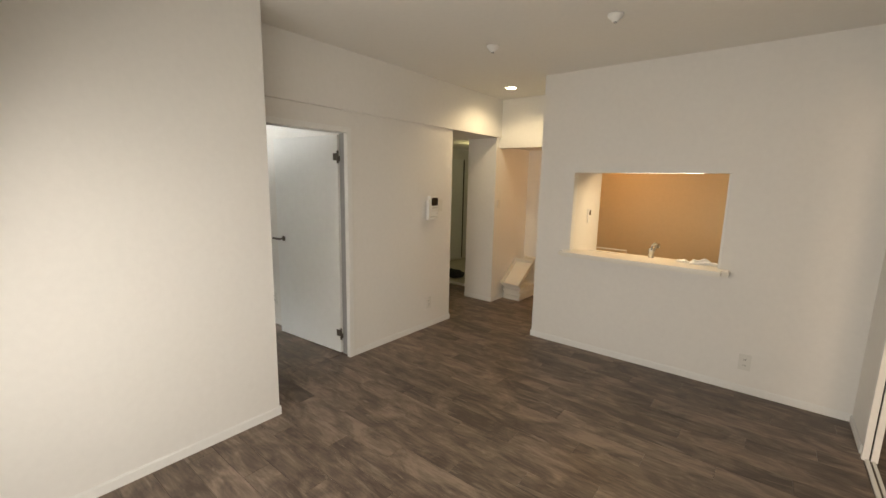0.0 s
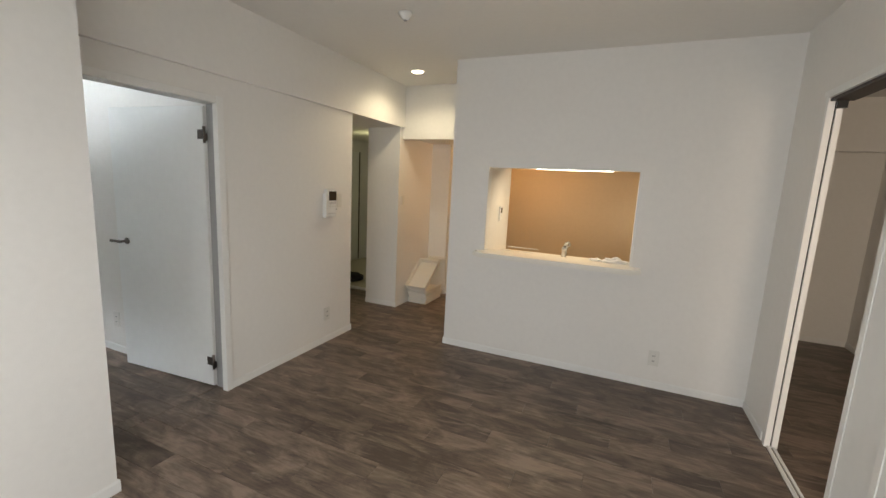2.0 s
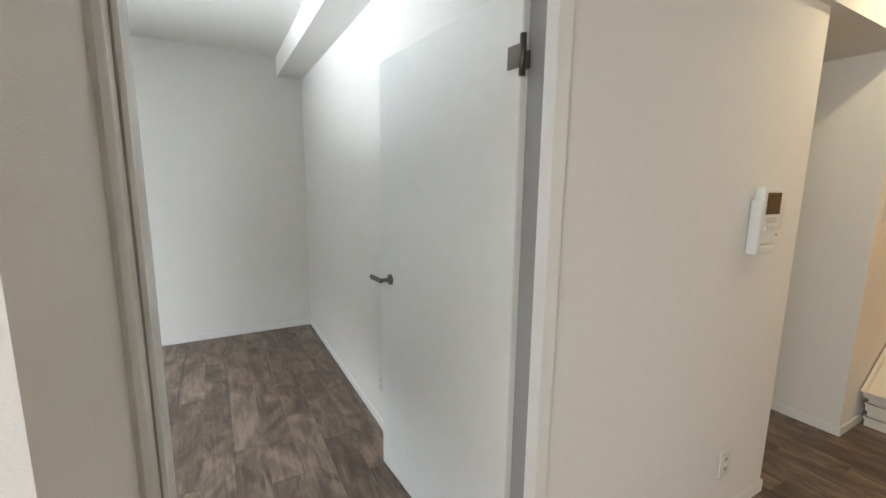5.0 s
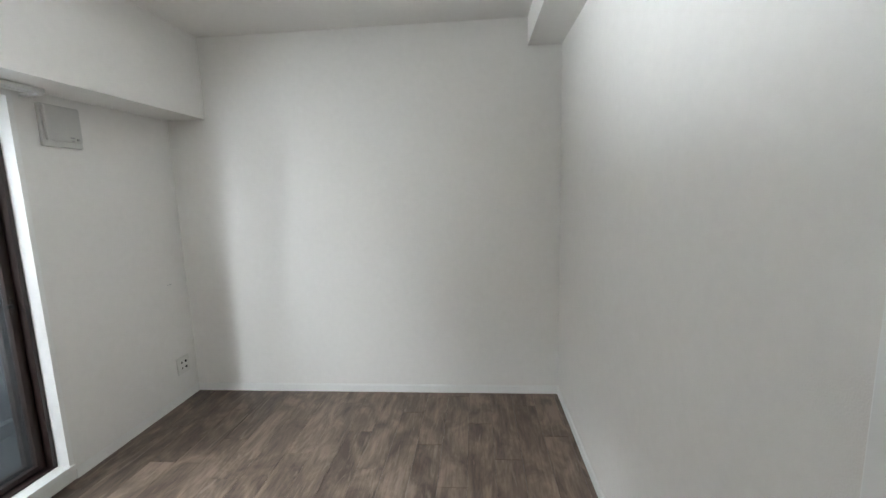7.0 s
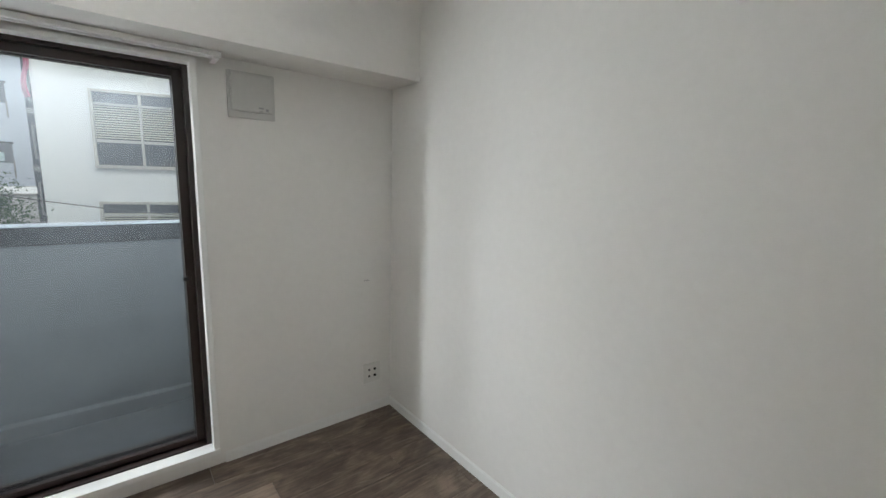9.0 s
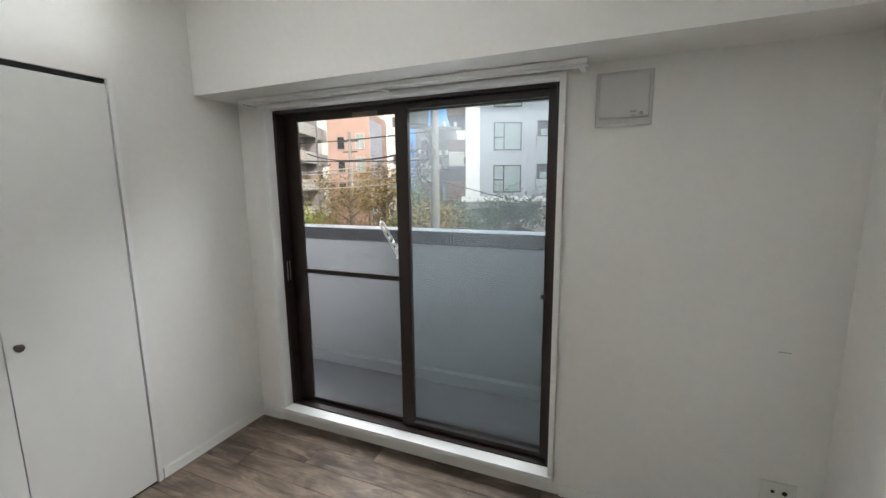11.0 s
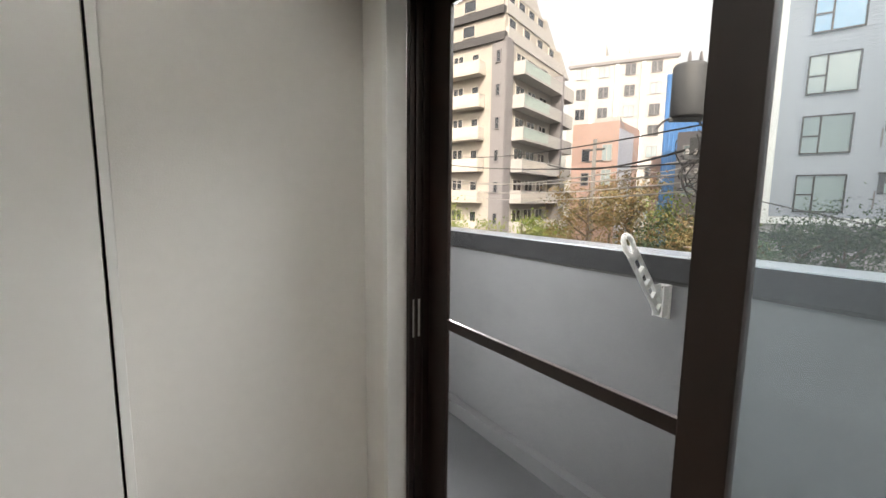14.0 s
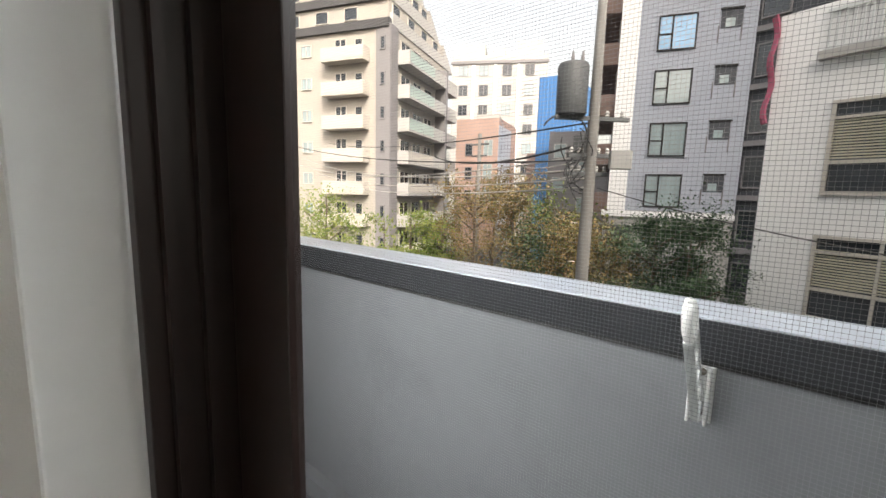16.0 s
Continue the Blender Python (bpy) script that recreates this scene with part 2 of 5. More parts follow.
BLUEF = mat("blue_sheet", (0.08, 0.22, 0.47), 0.6, var=0.1, stretch=(3, 3, 0.05))
TILEW = mat("white_tile_facade", (0.84, 0.84, 0.83), 0.55, var=0.05, scale=1)
LOUVRE = mat("louvre_cream", (0.52, 0.49, 0.37), 0.5, var=0.1)
# shade of recesses and gaps put into the colour; canopy shares it
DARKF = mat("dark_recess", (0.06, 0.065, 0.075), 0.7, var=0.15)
DARKPANE = mat("dark_pane", (0.035, 0.042, 0.05), 0.08, var=0.2, scale=2, spec=0.8)
PALEPANE = mat("curtained_pane", (0.30, 0.37, 0.38), 0.12, var=0.25, scale=2, stretch=(4, 4, 0.3), spec=0.8)
# the sky's reflection is put into this pane's blue
BLUEPANE = mat("sky_reflection_pane", (0.16, 0.36, 0.58), 0.08, var=0.1, spec=0.8)
CONCRETE = mat("concrete_pole", (0.18, 0.175, 0.165), 0.85, var=0.1)
TRANSF = mat("grey_transformer", (0.085, 0.09, 0.092), 0.6, var=0.08)
CABLE = mat("cable_black", (0.025, 0.025, 0.025), 0.6)
CABLEW = mat("cable_pale", (0.45, 0.43, 0.40), 0.6)
BANDF = mat("dark_eave", (0.07, 0.068, 0.07), 0.8, var=0.1, scale=1)
BOXG = mat("pale_grey_box", (0.26, 0.26, 0.25), 0.6, var=0.08)
VENT = mat("vent_plastic", (0.56, 0.555, 0.53), 0.45, var=0.03)
BARK = mat("bark", (0.10, 0.075, 0.05), 0.9, bump=0.8, bscale=20, var=0.2)
LEAF_A = leaves("autumn_leaves", (0.12, 0.12, 0.05), (0.19, 0.15, 0.065), (0.25, 0.155, 0.075))
LEAF_G = leaves("green_leaves", (0.035, 0.07, 0.04), (0.055, 0.10, 0.055), (0.10, 0.14, 0.075))
LEAF_Y = leaves("bright_leaves", (0.09, 0.15, 0.03), (0.17, 0.22, 0.05), (0.28, 0.30, 0.09))
PINK = mat("pink_banner", (0.45, 0.10, 0.17), 0.8, var=0.1)
PAINTW = mat("white_car_paint", (0.7, 0.7, 0.7), 0.25)
RUBBER = mat("tyre", (0.02, 0.02, 0.02), 0.8)


# ---- building helpers ----
def bm_boxes(boxes, bevel=0.0):
    """One bmesh of boxes (x0, x1, y0, y1, z0, z1)."""
    bm = bmesh.new()
    for x0, x1, y0, y1, z0, z1 in boxes:
        m = Matrix.Translation(((x0 + x1) / 2, (y0 + y1) / 2, (z0 + z1) / 2)) @ Matrix.Diagonal((abs(x1 - x0), abs(y1 - y0), abs(z1 - z0), 1))
        bmesh.ops.create_cube(bm, size=1, matrix=m)
    if bevel:
        bmesh.ops.bevel(bm, geom=bm.edges[:], offset=bevel, segments=2, affect="EDGES", profile=0.6)
    return bm


def bm_tube(points, radius, sides=10):
    """A round bar along points."""
    bm = bmesh.new()
    rings = []
    pts = [Vector(p) for p in points]
    for i, p in enumerate(pts):
        d = (pts[min(i + 1, len(pts) - 1)] - pts[max(i - 1, 0)]).normalized()
        q = d.to_track_quat("Z", "Y")
        r = radius[i] if isinstance(radius, (list, tuple)) else radius
        rings.append([bm.verts.new(p + q @ Vector((r * math.cos(2 * math.pi * k / sides), r * math.sin(2 * math.pi * k / sides), 0))) for k in range(sides)])
    for a, b in zip(rings, rings[1:]):
        for k in range(sides):
            bm.faces.new((a[k], a[(k + 1) % sides], b[(k + 1) % sides], b[k]))
    bm.faces.new(rings[0][::-1])
    bm.faces.new(rings[-1])
    bmesh.ops.recalc_face_normals(bm, faces=bm.faces[:])
    return bm


def bm_lathe(profile, sides=24):
    """Turned round z from (radius, z) pairs."""
    bm = bmesh.new()
    rings = [[bm.verts.new((r * math.cos(2 * math.pi * k / sides), r * math.sin(2 * math.pi * k / sides), z)) for k in range(sides)] for r, z in profile]
    for a, b in zip(rings, rings[1:]):
        for k in range(sides):
            bm.faces.new((a[k], a[(k + 1) % sides], b[(k + 1) % sides], b[k]))
    bm.faces.new(rings[0][::-1])
    bm.faces.new(rings[-1])
    bmesh.ops.recalc_face_normals(bm, faces=bm.faces[:])
    return bm


def bm_turn(bm, m):
    bm.transform(m)
    return bm


def part(name, bm, material, parent=None, label="", smooth=False):
    me = bpy.data.meshes.new(name)
    bm.to_mesh(me)
    bm.free()
    me.materials.append(material)
    if smooth:
        for p in me.polygons:
            p.use_smooth = True
    ob = new(name, me)
    if parent:
        ob.parent = parent
    if label:
        tagged(ob, label)
    return ob


def thing(name, m, label, category, group="", kind=""):
    ob = new(name)
    ob.empty_display_size = 0.1
    ob.matrix_world = m
    return tagged(ob, label, category, group, kind)


def struct(name, boxes, material, label="", bevel=0.0):
    return tagged(part(name, bm_boxes(boxes, bevel), material), label, "", "", "structure")


# ---- the large structure ----
HL, HB = 2.59, 2.52           # ceilings of living room and bedroom
# walls of the living room
struct("wall_living_west", [(-0.11, 0, 0.892, 2.302, 0, 2.13), (-0.11, 0, -0.02, -0.012, 0, 2.13), (-0.11, 0, -0.012, 0.892, 1.985, 2.13)], WALL, "white papered wall with the bedroom doorway")
struct("beam_living_west", [(-0.11, 0.03, -0.02, 2.302, 2.13, HL), (-0.5, 0.03, 2.302, 3.27, 2.13, HL)], WALL, "white papered ceiling beam above the doorway wall")
struct("wall_kitchen_front", [(0.976, 1.319, 2.47, 3.26, 0, HL), (1.319, 2.537, 2.47, 2.57, 0, 0.905), (1.319, 2.537, 2.47, 2.57, 1.683, HL), (2.537, 3.4, 2.47, 2.57, 0, HL)], WALL, "white papered wall with the kitchen hatch")
struct("wall_living_east", [(3.4, 3.46, 1.985, 2.57, 0, HL), (3.4, 3.5, -1.79, 1.985, 2.10, HL), (3.4, 3.5, -1.79, -0.2, 0, 2.10)], WALL, "white papered wall above the sliding doors")
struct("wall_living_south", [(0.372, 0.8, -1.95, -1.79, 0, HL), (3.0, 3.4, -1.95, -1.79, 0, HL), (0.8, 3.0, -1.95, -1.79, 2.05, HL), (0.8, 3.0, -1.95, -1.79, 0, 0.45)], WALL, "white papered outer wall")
struct("lintel_kitchen", [(-0.02, 0.976, 3.27, 3.37, 2.005, HL)], WALL, "white papered lintel over the kitchen passage")
struct("ceiling_living", [(-0.11, 3.5, -1.95, 3.37, HL, HL + 0.12)], CEIL, "white papered ceiling")
# the closet's box between both rooms
struct("wall_closet", [(0.272, 0.372, -1.79, -0.02, 0, HL), (-0.44, 0.272, -0.13, -0.02, 0, HL), (-0.44, -0.34, -1.79, -1.095, 0, HL), (-0.44, -0.34, -1.095, -0.13, 1.985, HL)], WALL, "white papered closet walls")
# corridor, alcove, kitchen
struct("wall_corridor_north", [(-0.43, 0, 3.212, 4.72, 0, 2.13), (0, 0.265, 4.09, 4.72, 0, 2.13)], WALL, "white papered corner and pilaster")
struct("wall_kitchen_north", [(0.265, 3.5, 4.62, 4.72, 0, 2.13)], WARMLIT, "papered kitchen wall, warm lamp light put into its beige")
struct("wall_kitchen_east", [(3.4, 3.5, 2.57, 4.62, 0, HL)], WALL, "papered kitchen side wall")
struct("ceiling_kitchen", [(0.0, 0.976, 3.37, 4.62, 2.03, 2.13), (0.976, 3.4, 3.26, 4.62, 2.03, 2.13), (1.319, 3.4, 2.57, 3.26, 2.03, 2.13)], CEIL, "low kitchen ceiling")
struct("wall_corridor_south", [(-2.1, -0.11, 2.202, 2.302, 0, 2.13)], WALL, "corridor wall")
struct("wall_hall", [(-2.2, -2.1, 2.202, 5.8, 0, 2.4), (-2.1, -0.43, 5.7, 5.8, 0, 2.4), (-0.5, -0.43, 4.72, 5.7, 0, 2.4)], WALL, "hall walls in greenish lamp light")
struct("ceiling_hall", [(-2.2, -0.5, 2.202, 3.27, 2.2, 2.3), (-2.2, -0.43, 3.27, 5.8, 2.2, 2.3)], CEIL, "hall ceiling")
# side room
struct("wall_side_room", [(3.5, 4.86, 4.56, 4.66, 0, 2.54), (4.76, 4.86, -1.95, 4.56, 0, 2.54), (3.5, 3.62, -1.95, -1.79, 0, 2.54), (4.68, 4.76, -1.95, -1.79, 0, 2.54), (3.62, 4.68, -1.95, -1.79, 2.1, 2.54), (3.62, 4.68, -1.95, -1.79, 0, 0.6)], WALL, "side room walls")
struct("beam_side_room", [(3.5, 4.76, 4.40, 4.56, 2.03, 2.54)], WALL, "beam in the side room")
struct("ceiling_side_room", [(3.5, 4.86, -1.95, 4.82, 2.54, 2.64)], CEIL, "side room ceiling")
# bedroom
struct("wall_bedroom_north", [(-3.44, -0.11, 0.904, 1.02, 0, HB)], WALL, "white papered bedroom wall")
struct("wall_bedroom_west", [(-3.44, -3.34, -1.95, 0.904, 0, HB)], WALL, "white papered bedroom wall")
struct("wall_bedroom_south", [(-3.34, -2.335, -1.95, -1.79, 0, HB), (-0.635, -0.34, -1.95, -1.79, 0, HB), (-2.335, -0.635, -1.95, -1.79, 1.96, HB), (-2.335, -0.635, -1.95, -1.79, -0.1, 0.075), (-0.34, 0.372, -1.95, -1.79, 0, HB)], WALL, "white papered outer wall with the balcony window")
struct("beam_bedroom_south", [(-3.34, -0.44, -1.79, -1.513, 1.987, HB)], WALL, "white papered beam above the window")
struct("beam_bedroom_north", [(-3.34, -0.44, 0.691, 0.904, 2.35, HB)], WALL, "white papered ceiling beam")
struct("ceiling_bedroom", [(-3.44, -0.11, -1.95, 1.02, HB, HB + 0.12)], CEIL, "white papered ceiling")


def base(x0, x1, y0, y1):
    struct("baseboard", [(x0, x1, y0, y1, 0, 0.052), (x0 + (0.003 if x1 - x0 < 0.02 else 0), x1 - (0.003 if x1 - x0 < 0.02 else 0), y0 + (0.003 if y1 - y0 < 0.02 else 0), y1 - (0.003 if y1 - y0 < 0.02 else 0), 0.052, 0.06)], TRIM, "white baseboard")


B = 0.009
base(0.0, B, 0.913, 2.302 + B)
base(-0.11, 0.0, 2.302, 2.302 + B)
base(0.976 - B, 3.4, 2.47 - B, 2.47)
base(0.976 - B, 0.976, 2.47, 3.26)
base(3.4 - B, 3.4, 2.03, 2.47 - B)
base(0.372, 0.372 + B, -1.79, -0.02 + B)
base(-0.3, 0.372, -0.02, -0.02 + B)
base(0.0, B, 3.212, 4.09)
base(-0.43, B, 3.212 - B, 3.212)
base(B, 0.265, 4.09 - B, 4.09)
base(0.265, 0.265 + B, 4.09 - B, 4.62)
base(0.265 + B, 2.66, 4.62 - B, 4.62)
base(-3.34, -0.12, 0.904 - B, 0.904)
base(-3.34, -3.34 + B, -1.79, 0.904 - B)
base(-3.34 + B, -2.36, -1.79, -1.79 + B)
base(-0.61, -0.44, -1.79, -1.79 + B)
base(-0.44 - B, -0.44, -1.79 + B, -1.125)
base(3.5, 4.76, 4.56 - B, 4.56)
base(4.76 - B, 4.76, -1.79, 4.56 - B)


# ---- bedroom door ----
def lever(parent, x, y, z, side):
    h = part("handle", bm_turn(bm_lathe([(0.024, 0), (0.025, 0.004), (0.022, 0.009), (0.009, 0.011), (0.009, 0.045)]), pose(x, y, z, 90 * side)), STEEL, parent, "brushed metal lever handle", True)
    part("lever", bm_boxes([(x - 0.012, x + 0.105, y - side * 0.052 - 0.007, y - side * 0.052 + 0.007, z - 0.010, z + 0.010)], 0.005), STEEL, h)


def bedroom_door():
    frame_ = thing("door_frame", pose(0, 0, 0), "white wooden door casing round the bedroom doorway", "door frame", kind="structure")
    part("jamb", bm_boxes([(-0.118, 0.006, -0.012, 0.002, 0, 1.985)], 0.002), TRIM, frame_)
    part("jamb", bm_boxes([(-0.03, 0.006, 0.864, 0.892, 0, 1.985)], 0.002), TRIM, frame_)
    # trim rebate coloured grey to hold the shade of the hinge gap
    part("rebate", bm_boxes([(-0.118, -0.03, 0.887, 0.8915, 0, 1.985)]), GREYMARK, frame_, "rebate behind the hinges, gap shade put into its grey")
    part("head", bm_boxes([(-0.118, 0.006, 0.002, 0.864, 1.955, 1.985)], 0.002), TRIM, frame_)
    part("casing", bm_boxes([(0.001, 0.014, 0.864, 0.912, 0, 2.0)], 0.003), TRIM, frame_)
    part("casing", bm_boxes([(0.001, 0.012, -0.012, 0.864, 1.957, 2.0)], 0.003), TRIM, frame_)
    part("stop", bm_boxes([(-0.065, -0.045, 0.002, 0.014, 0, 1.955)]), TRIM, frame_)
    part("seal", bm_boxes([(-0.044, -0.041, 0.0025, 0.006, 0, 1.955)]), GREYMARK, frame_)
    st = part("strike_plate", bm_boxes([(-0.10, -0.078, 0.0, 0.0045, 0.93, 1.06)], 0.001), CHROME, frame_, "steel strike plate")
    part("latch_hole", bm_boxes([(-0.095, -0.083, 0.004, 0.0052, 0.965, 1.0)]), BLACK, st)
    # the leaf stands open, just past square
    d = thing("bedroom_door", pose(-0.122, 0.882, 0, 0, 0, 184.2), "white flush wooden door standing open into the bedroom", "door")
    part("leaf", bm_boxes([(0.0, 0.90, -0.014, 0.019, 0.012, 1.945)], 0.002), DOOR, d)
    part("edge_strip", bm_boxes([(-0.002, 0.002, -0.012, 0.017, 0.014, 1.943)]), TRIM, d)
    lever(d, 0.795, 0.02, 0.99, -1)
    for z in (0.20, 1.77):
        h = part("hinge", bm_boxes([(-0.001, 0.05, 0.019, 0.0225, z - 0.035, z + 0.025), (-0.03, 0.001, 0.014, 0.0225, z - 0.045, z - 0.0)], 0.001), STEEL, d, "brushed steel hinge")
        part("knuckle", bm_tube([(-0.012, 0.024, z - 0.06), (-0.012, 0.024, z + 0.045)], 0.009, 12), STEEL, h, smooth=True)


bedroom_door()


# ---- closet ----
def closet():
    fr = thing("closet_frame", pose(0, 0, 0), "white casing round the closet opening", "door frame", kind="structure")
    part("jamb", bm_boxes([(-0.45, -0.345, -0.153, -0.131, 0, 1.984)], 0.002), TRIM, fr)
    part("jamb", bm_boxes([(-0.45, -0.345, -1.117, -1.096, 0, 1.984)], 0.002), TRIM, fr)
    # black track and backing sheet put the door gaps' shade into colour
    part("track", bm_boxes([(-0.43, -0.345, -1.096, -0.153, 1.966, 1.984)]), BLACK, fr, "folding-door track, gap shade put into its black")
    part("lining", bm_boxes([(-0.36, -0.35, -1.096, -0.153, 0, 1.966)]), BLACK, fr)
    for y0, y1, knob in ((-0.620, -0.156, False), (-1.088, -0.6235, True)):
        d = thing("closet_door", pose(-0.44, (y0 + y1) / 2, 0), "flat white laminate folding closet door, closed", "closet door", "folding closet doors")
        w = (y1 - y0) / 2
        part("leaf", bm_boxes([(-0.006, 0.02, -w, w, 0.012, 1.958)], 0.0015), CLOSET, d)
        if knob:
            part("knob", bm_turn(bm_lathe([(0.010, 0), (0.007, 0.004), (0.007, 0.014), (0.014, 0.019), (0.016, 0.026), (0.012, 0.031), (0.003, 0.033)]), pose(-0.006, w - 0.035, 0.90, 0, -90)), STEEL, d, "round brushed metal knob", True)

        else:
            for y, z, a in ((-0.02, 1.17, 0.02), (0.0, 1.175, 0.006), (0.03, 1.50, 0.012)):
                part("scuff", bm_turn(bm_lathe([(a, 0), (a * 0.7, 0.0004)], 9), pose(-0.0062, y, z, 0, -90)), IVORY, d, "faint scuff")


closet()


# ---- balcony window ----
def sash(x0, x1, y, z0, z1, west, east):
    return bm_boxes([(x0, x0 + west, y - 0.015, y + 0.015, z0, z1), (x1 - east, x1, y - 0.015, y + 0.015, z0, z1), (x0 + west, x1 - east, y - 0.014, y + 0.014, z1 - 0.034, z1), (x0 + west, x1 - east, y - 0.014, y + 0.014, z0, z0 + 0.028)], 0.002)


def balcony_window():
    w = thing("window_1", pose(0, 0, 0), "dark bronze aluminium sliding balcony window, one side open with an insect screen", "window", kind="structure")
    x0, x1, z0, z1 = -2.308, -0.667, 0.105, 1.938
    part("window_frame", bm_boxes([(x0, x0 + 0.02, -1.965, -1.825, z0, z1), (x1 - 0.02, x1, -1.965, -1.825, z0, z1), (x0 + 0.02, x1 - 0.02, -1.965, -1.825, z1 - 0.016, z1), (x0 + 0.02, x1 - 0.02, -1.965, -1.825, z0, z0 + 0.008)], 0.002), BRONZE, w)
    part("track", bm_boxes([(x0 + 0.02, x1 - 0.02, y - 0.002, y + 0.002, z0 + 0.008, z0 + 0.013) for y in (-1.878, -1.901, -1.938)]), BRONZE, w, "sliding track ribs")
    part("jamb_rib", bm_boxes([(x1 - 0.030, x1 - 0.02, y - 0.004, y + 0.004, z0 + 0.014, z1 - 0.016) for y in (-1.845, -1.872, -1.93)]), BRONZE, w)
    # both glass sashes stand behind one another
    for y in (-1.878, -1.938):
        inner = y > -1.9
        s = part("sash", sash(x0 + 0.021, -1.462 if inner else -1.456, y, z0 + 0.013, z1 - 0.016, 0.038, 0.073 if inner else 0.04), BRONZE, w, "bronze glazed sliding sash")
        p = part("pane", bm_boxes([(x0 + 0.055, -1.53 if inner else -1.48, y - 0.0025, y + 0.0025, z0 + 0.036, z1 - 0.045)]), PANE if inner else PANE2, s, "hazy window glass")
        p.visible_shadow = False
    lk = part("latch", bm_boxes([(-2.262, -2.236, -1.862, -1.846, 0.960, 0.980)], 0.005), BLACK, w, "small dark sash latch")
    part("latch_base", bm_boxes([(-2.272, -2.256, -1.864, -1.857, 0.93, 1.01)], 0.003), BRONZE, lk)
    # insect screen in the open half
    sc = part("screen_frame", bm_boxes([(-0.785, -0.688, -1.907, -1.895, z0 + 0.013, z1 - 0.016), (-1.51, -1.455, -1.907, -1.895, z0 + 0.013, z1 - 0.016), (-1.455, -0.785, -1.907, -1.895, z1 - 0.062, z1 - 0.016), (-1.455, -0.785, -1.907, -1.895, z0 + 0.013, z0 + 0.035), (-1.455, -0.785, -1.907, -1.895, 0.968, 0.998)], 0.0015), BRONZE, w, "bronze insect screen frame with a middle rail")
    part("pull", bm_boxes([(x1 - 0.0215, x1 - 0.0195, -1.862, -1.836, 0.925, 1.045)], 0.0005), ALU, w, "pale metal finger pull")
    part("slider", bm_boxes([(-1.34, -1.18, -1.896, -1.890, z1 - 0.058, z1 - 0.036)], 0.003), STEEL, sc)
    xs, zs = np.arange(-1.455, -0.785, 0.0016), np.arange(z0 + 0.035, z1 - 0.062, 0.0016)
    v, f = [], []
    t = 0.00007
    for x in xs:
        i = len(v)
        v += [(x - t * 0.7, -1.9005, zs[0]), (x + t * 0.7, -1.9005, zs[0]), (x + t * 0.7, -1.9005, zs[-1]), (x - t * 0.7, -1.9005, zs[-1])]
        f.append((i, i + 1, i + 2, i + 3))
    for z in zs:
        if 0.966 < z < 1.0:
            continue
        i = len(v)
        v += [(xs[0], -1.9009, z - t), (xs[-1], -1.9009, z - t), (xs[-1], -1.9009, z + t), (xs[0], -1.9009, z + t)]
        f.append((i, i + 1, i + 2, i + 3))
    me = bpy.data.meshes.new("mesh")
    me.from_pydata(v, [], f)
    me.materials.append(MESHWIRE)
    ob = new("mesh", me)
    ob.parent = sc
    tagged(ob, "fine grey insect mesh", kind="stuff")
    # white lining and sill
    ln = thing("window_lining", pose(0, 0, 0), "white window lining with a raised sill", "window trim", kind="structure")
    part("side_lining", bm_boxes([(x1, -0.637, -1.825, -1.760, 0.075, 1.96)], 0.002), TRIM, ln)
    part("side_lining", bm_boxes([(-2.333, x0, -1.825, -1.760, 0.075, 1.96)], 0.002), TRIM, ln)
    part("head_lining", bm_boxes([(x0, x1, -1.825, -1.760, z1, 1.96)], 0.002), TRIM, ln)
    part("window_sill", bm_boxes([(-2.333, -0.637, -1.95, -1.752, 0.077, z0)], 0.003), TRIM, ln)
    # outer side of the track
    cr = thing("curtain_rail", pose(0, 0, 0), "white double curtain rail under the beam", "curtain rail")
    for y in (-1.735, -1.695):
        part("rail", bm_boxes([(-2.42, -0.56, y - 0.011, y + 0.011, 1.963, 1.985)], 0.003), TRIM, cr)
    for x in (-0.58, -1.49, -2.40):
        part("bracket", bm_boxes([(x - 0.012, x + 0.012, -1.79, -1.69, 1.953, 1.963)], 0.002), PLASTIC, cr)


PANE2 = glass("inner_window_glass", 0.008, (0.96, 0.98, 0.98, 1))
balcony_window()


# ---- wall fittings ----
def wall_plate(name, m, label, slots, material=None, w=0.078, h=0.124, group="wall outlets", category="outlet"):
    """A plate in the local xz plane that faces -y."""
    o = thing(name, m, label, category, group)
    part("plate", bm_boxes([(-w / 2, w / 2, -0.008, 0, -h / 2, h / 2)], 0.003), material or IVORY, o)
    for x, z, a, b in slots:
        part("insert", bm_boxes([(x - a / 2, x + a / 2, -0.0095, -0.007, z - b / 2, z + b / 2)]), IVORY if a > 0.012 else BLACK, o)
    return o


def sockets(name, m, label):
    o = wall_plate(name, m, label, [(0, 0.022, 0.032, 0.034), (0, -0.022, 0.032, 0.034)])
    for z in (0.022, -0.022):
        part("slot", bm_boxes([(x - 0.0018, x + 0.0018, -0.0103, -0.009, z - 0.006, z + 0.006) for x in (-0.006, 0.006)]), BLACK, o)


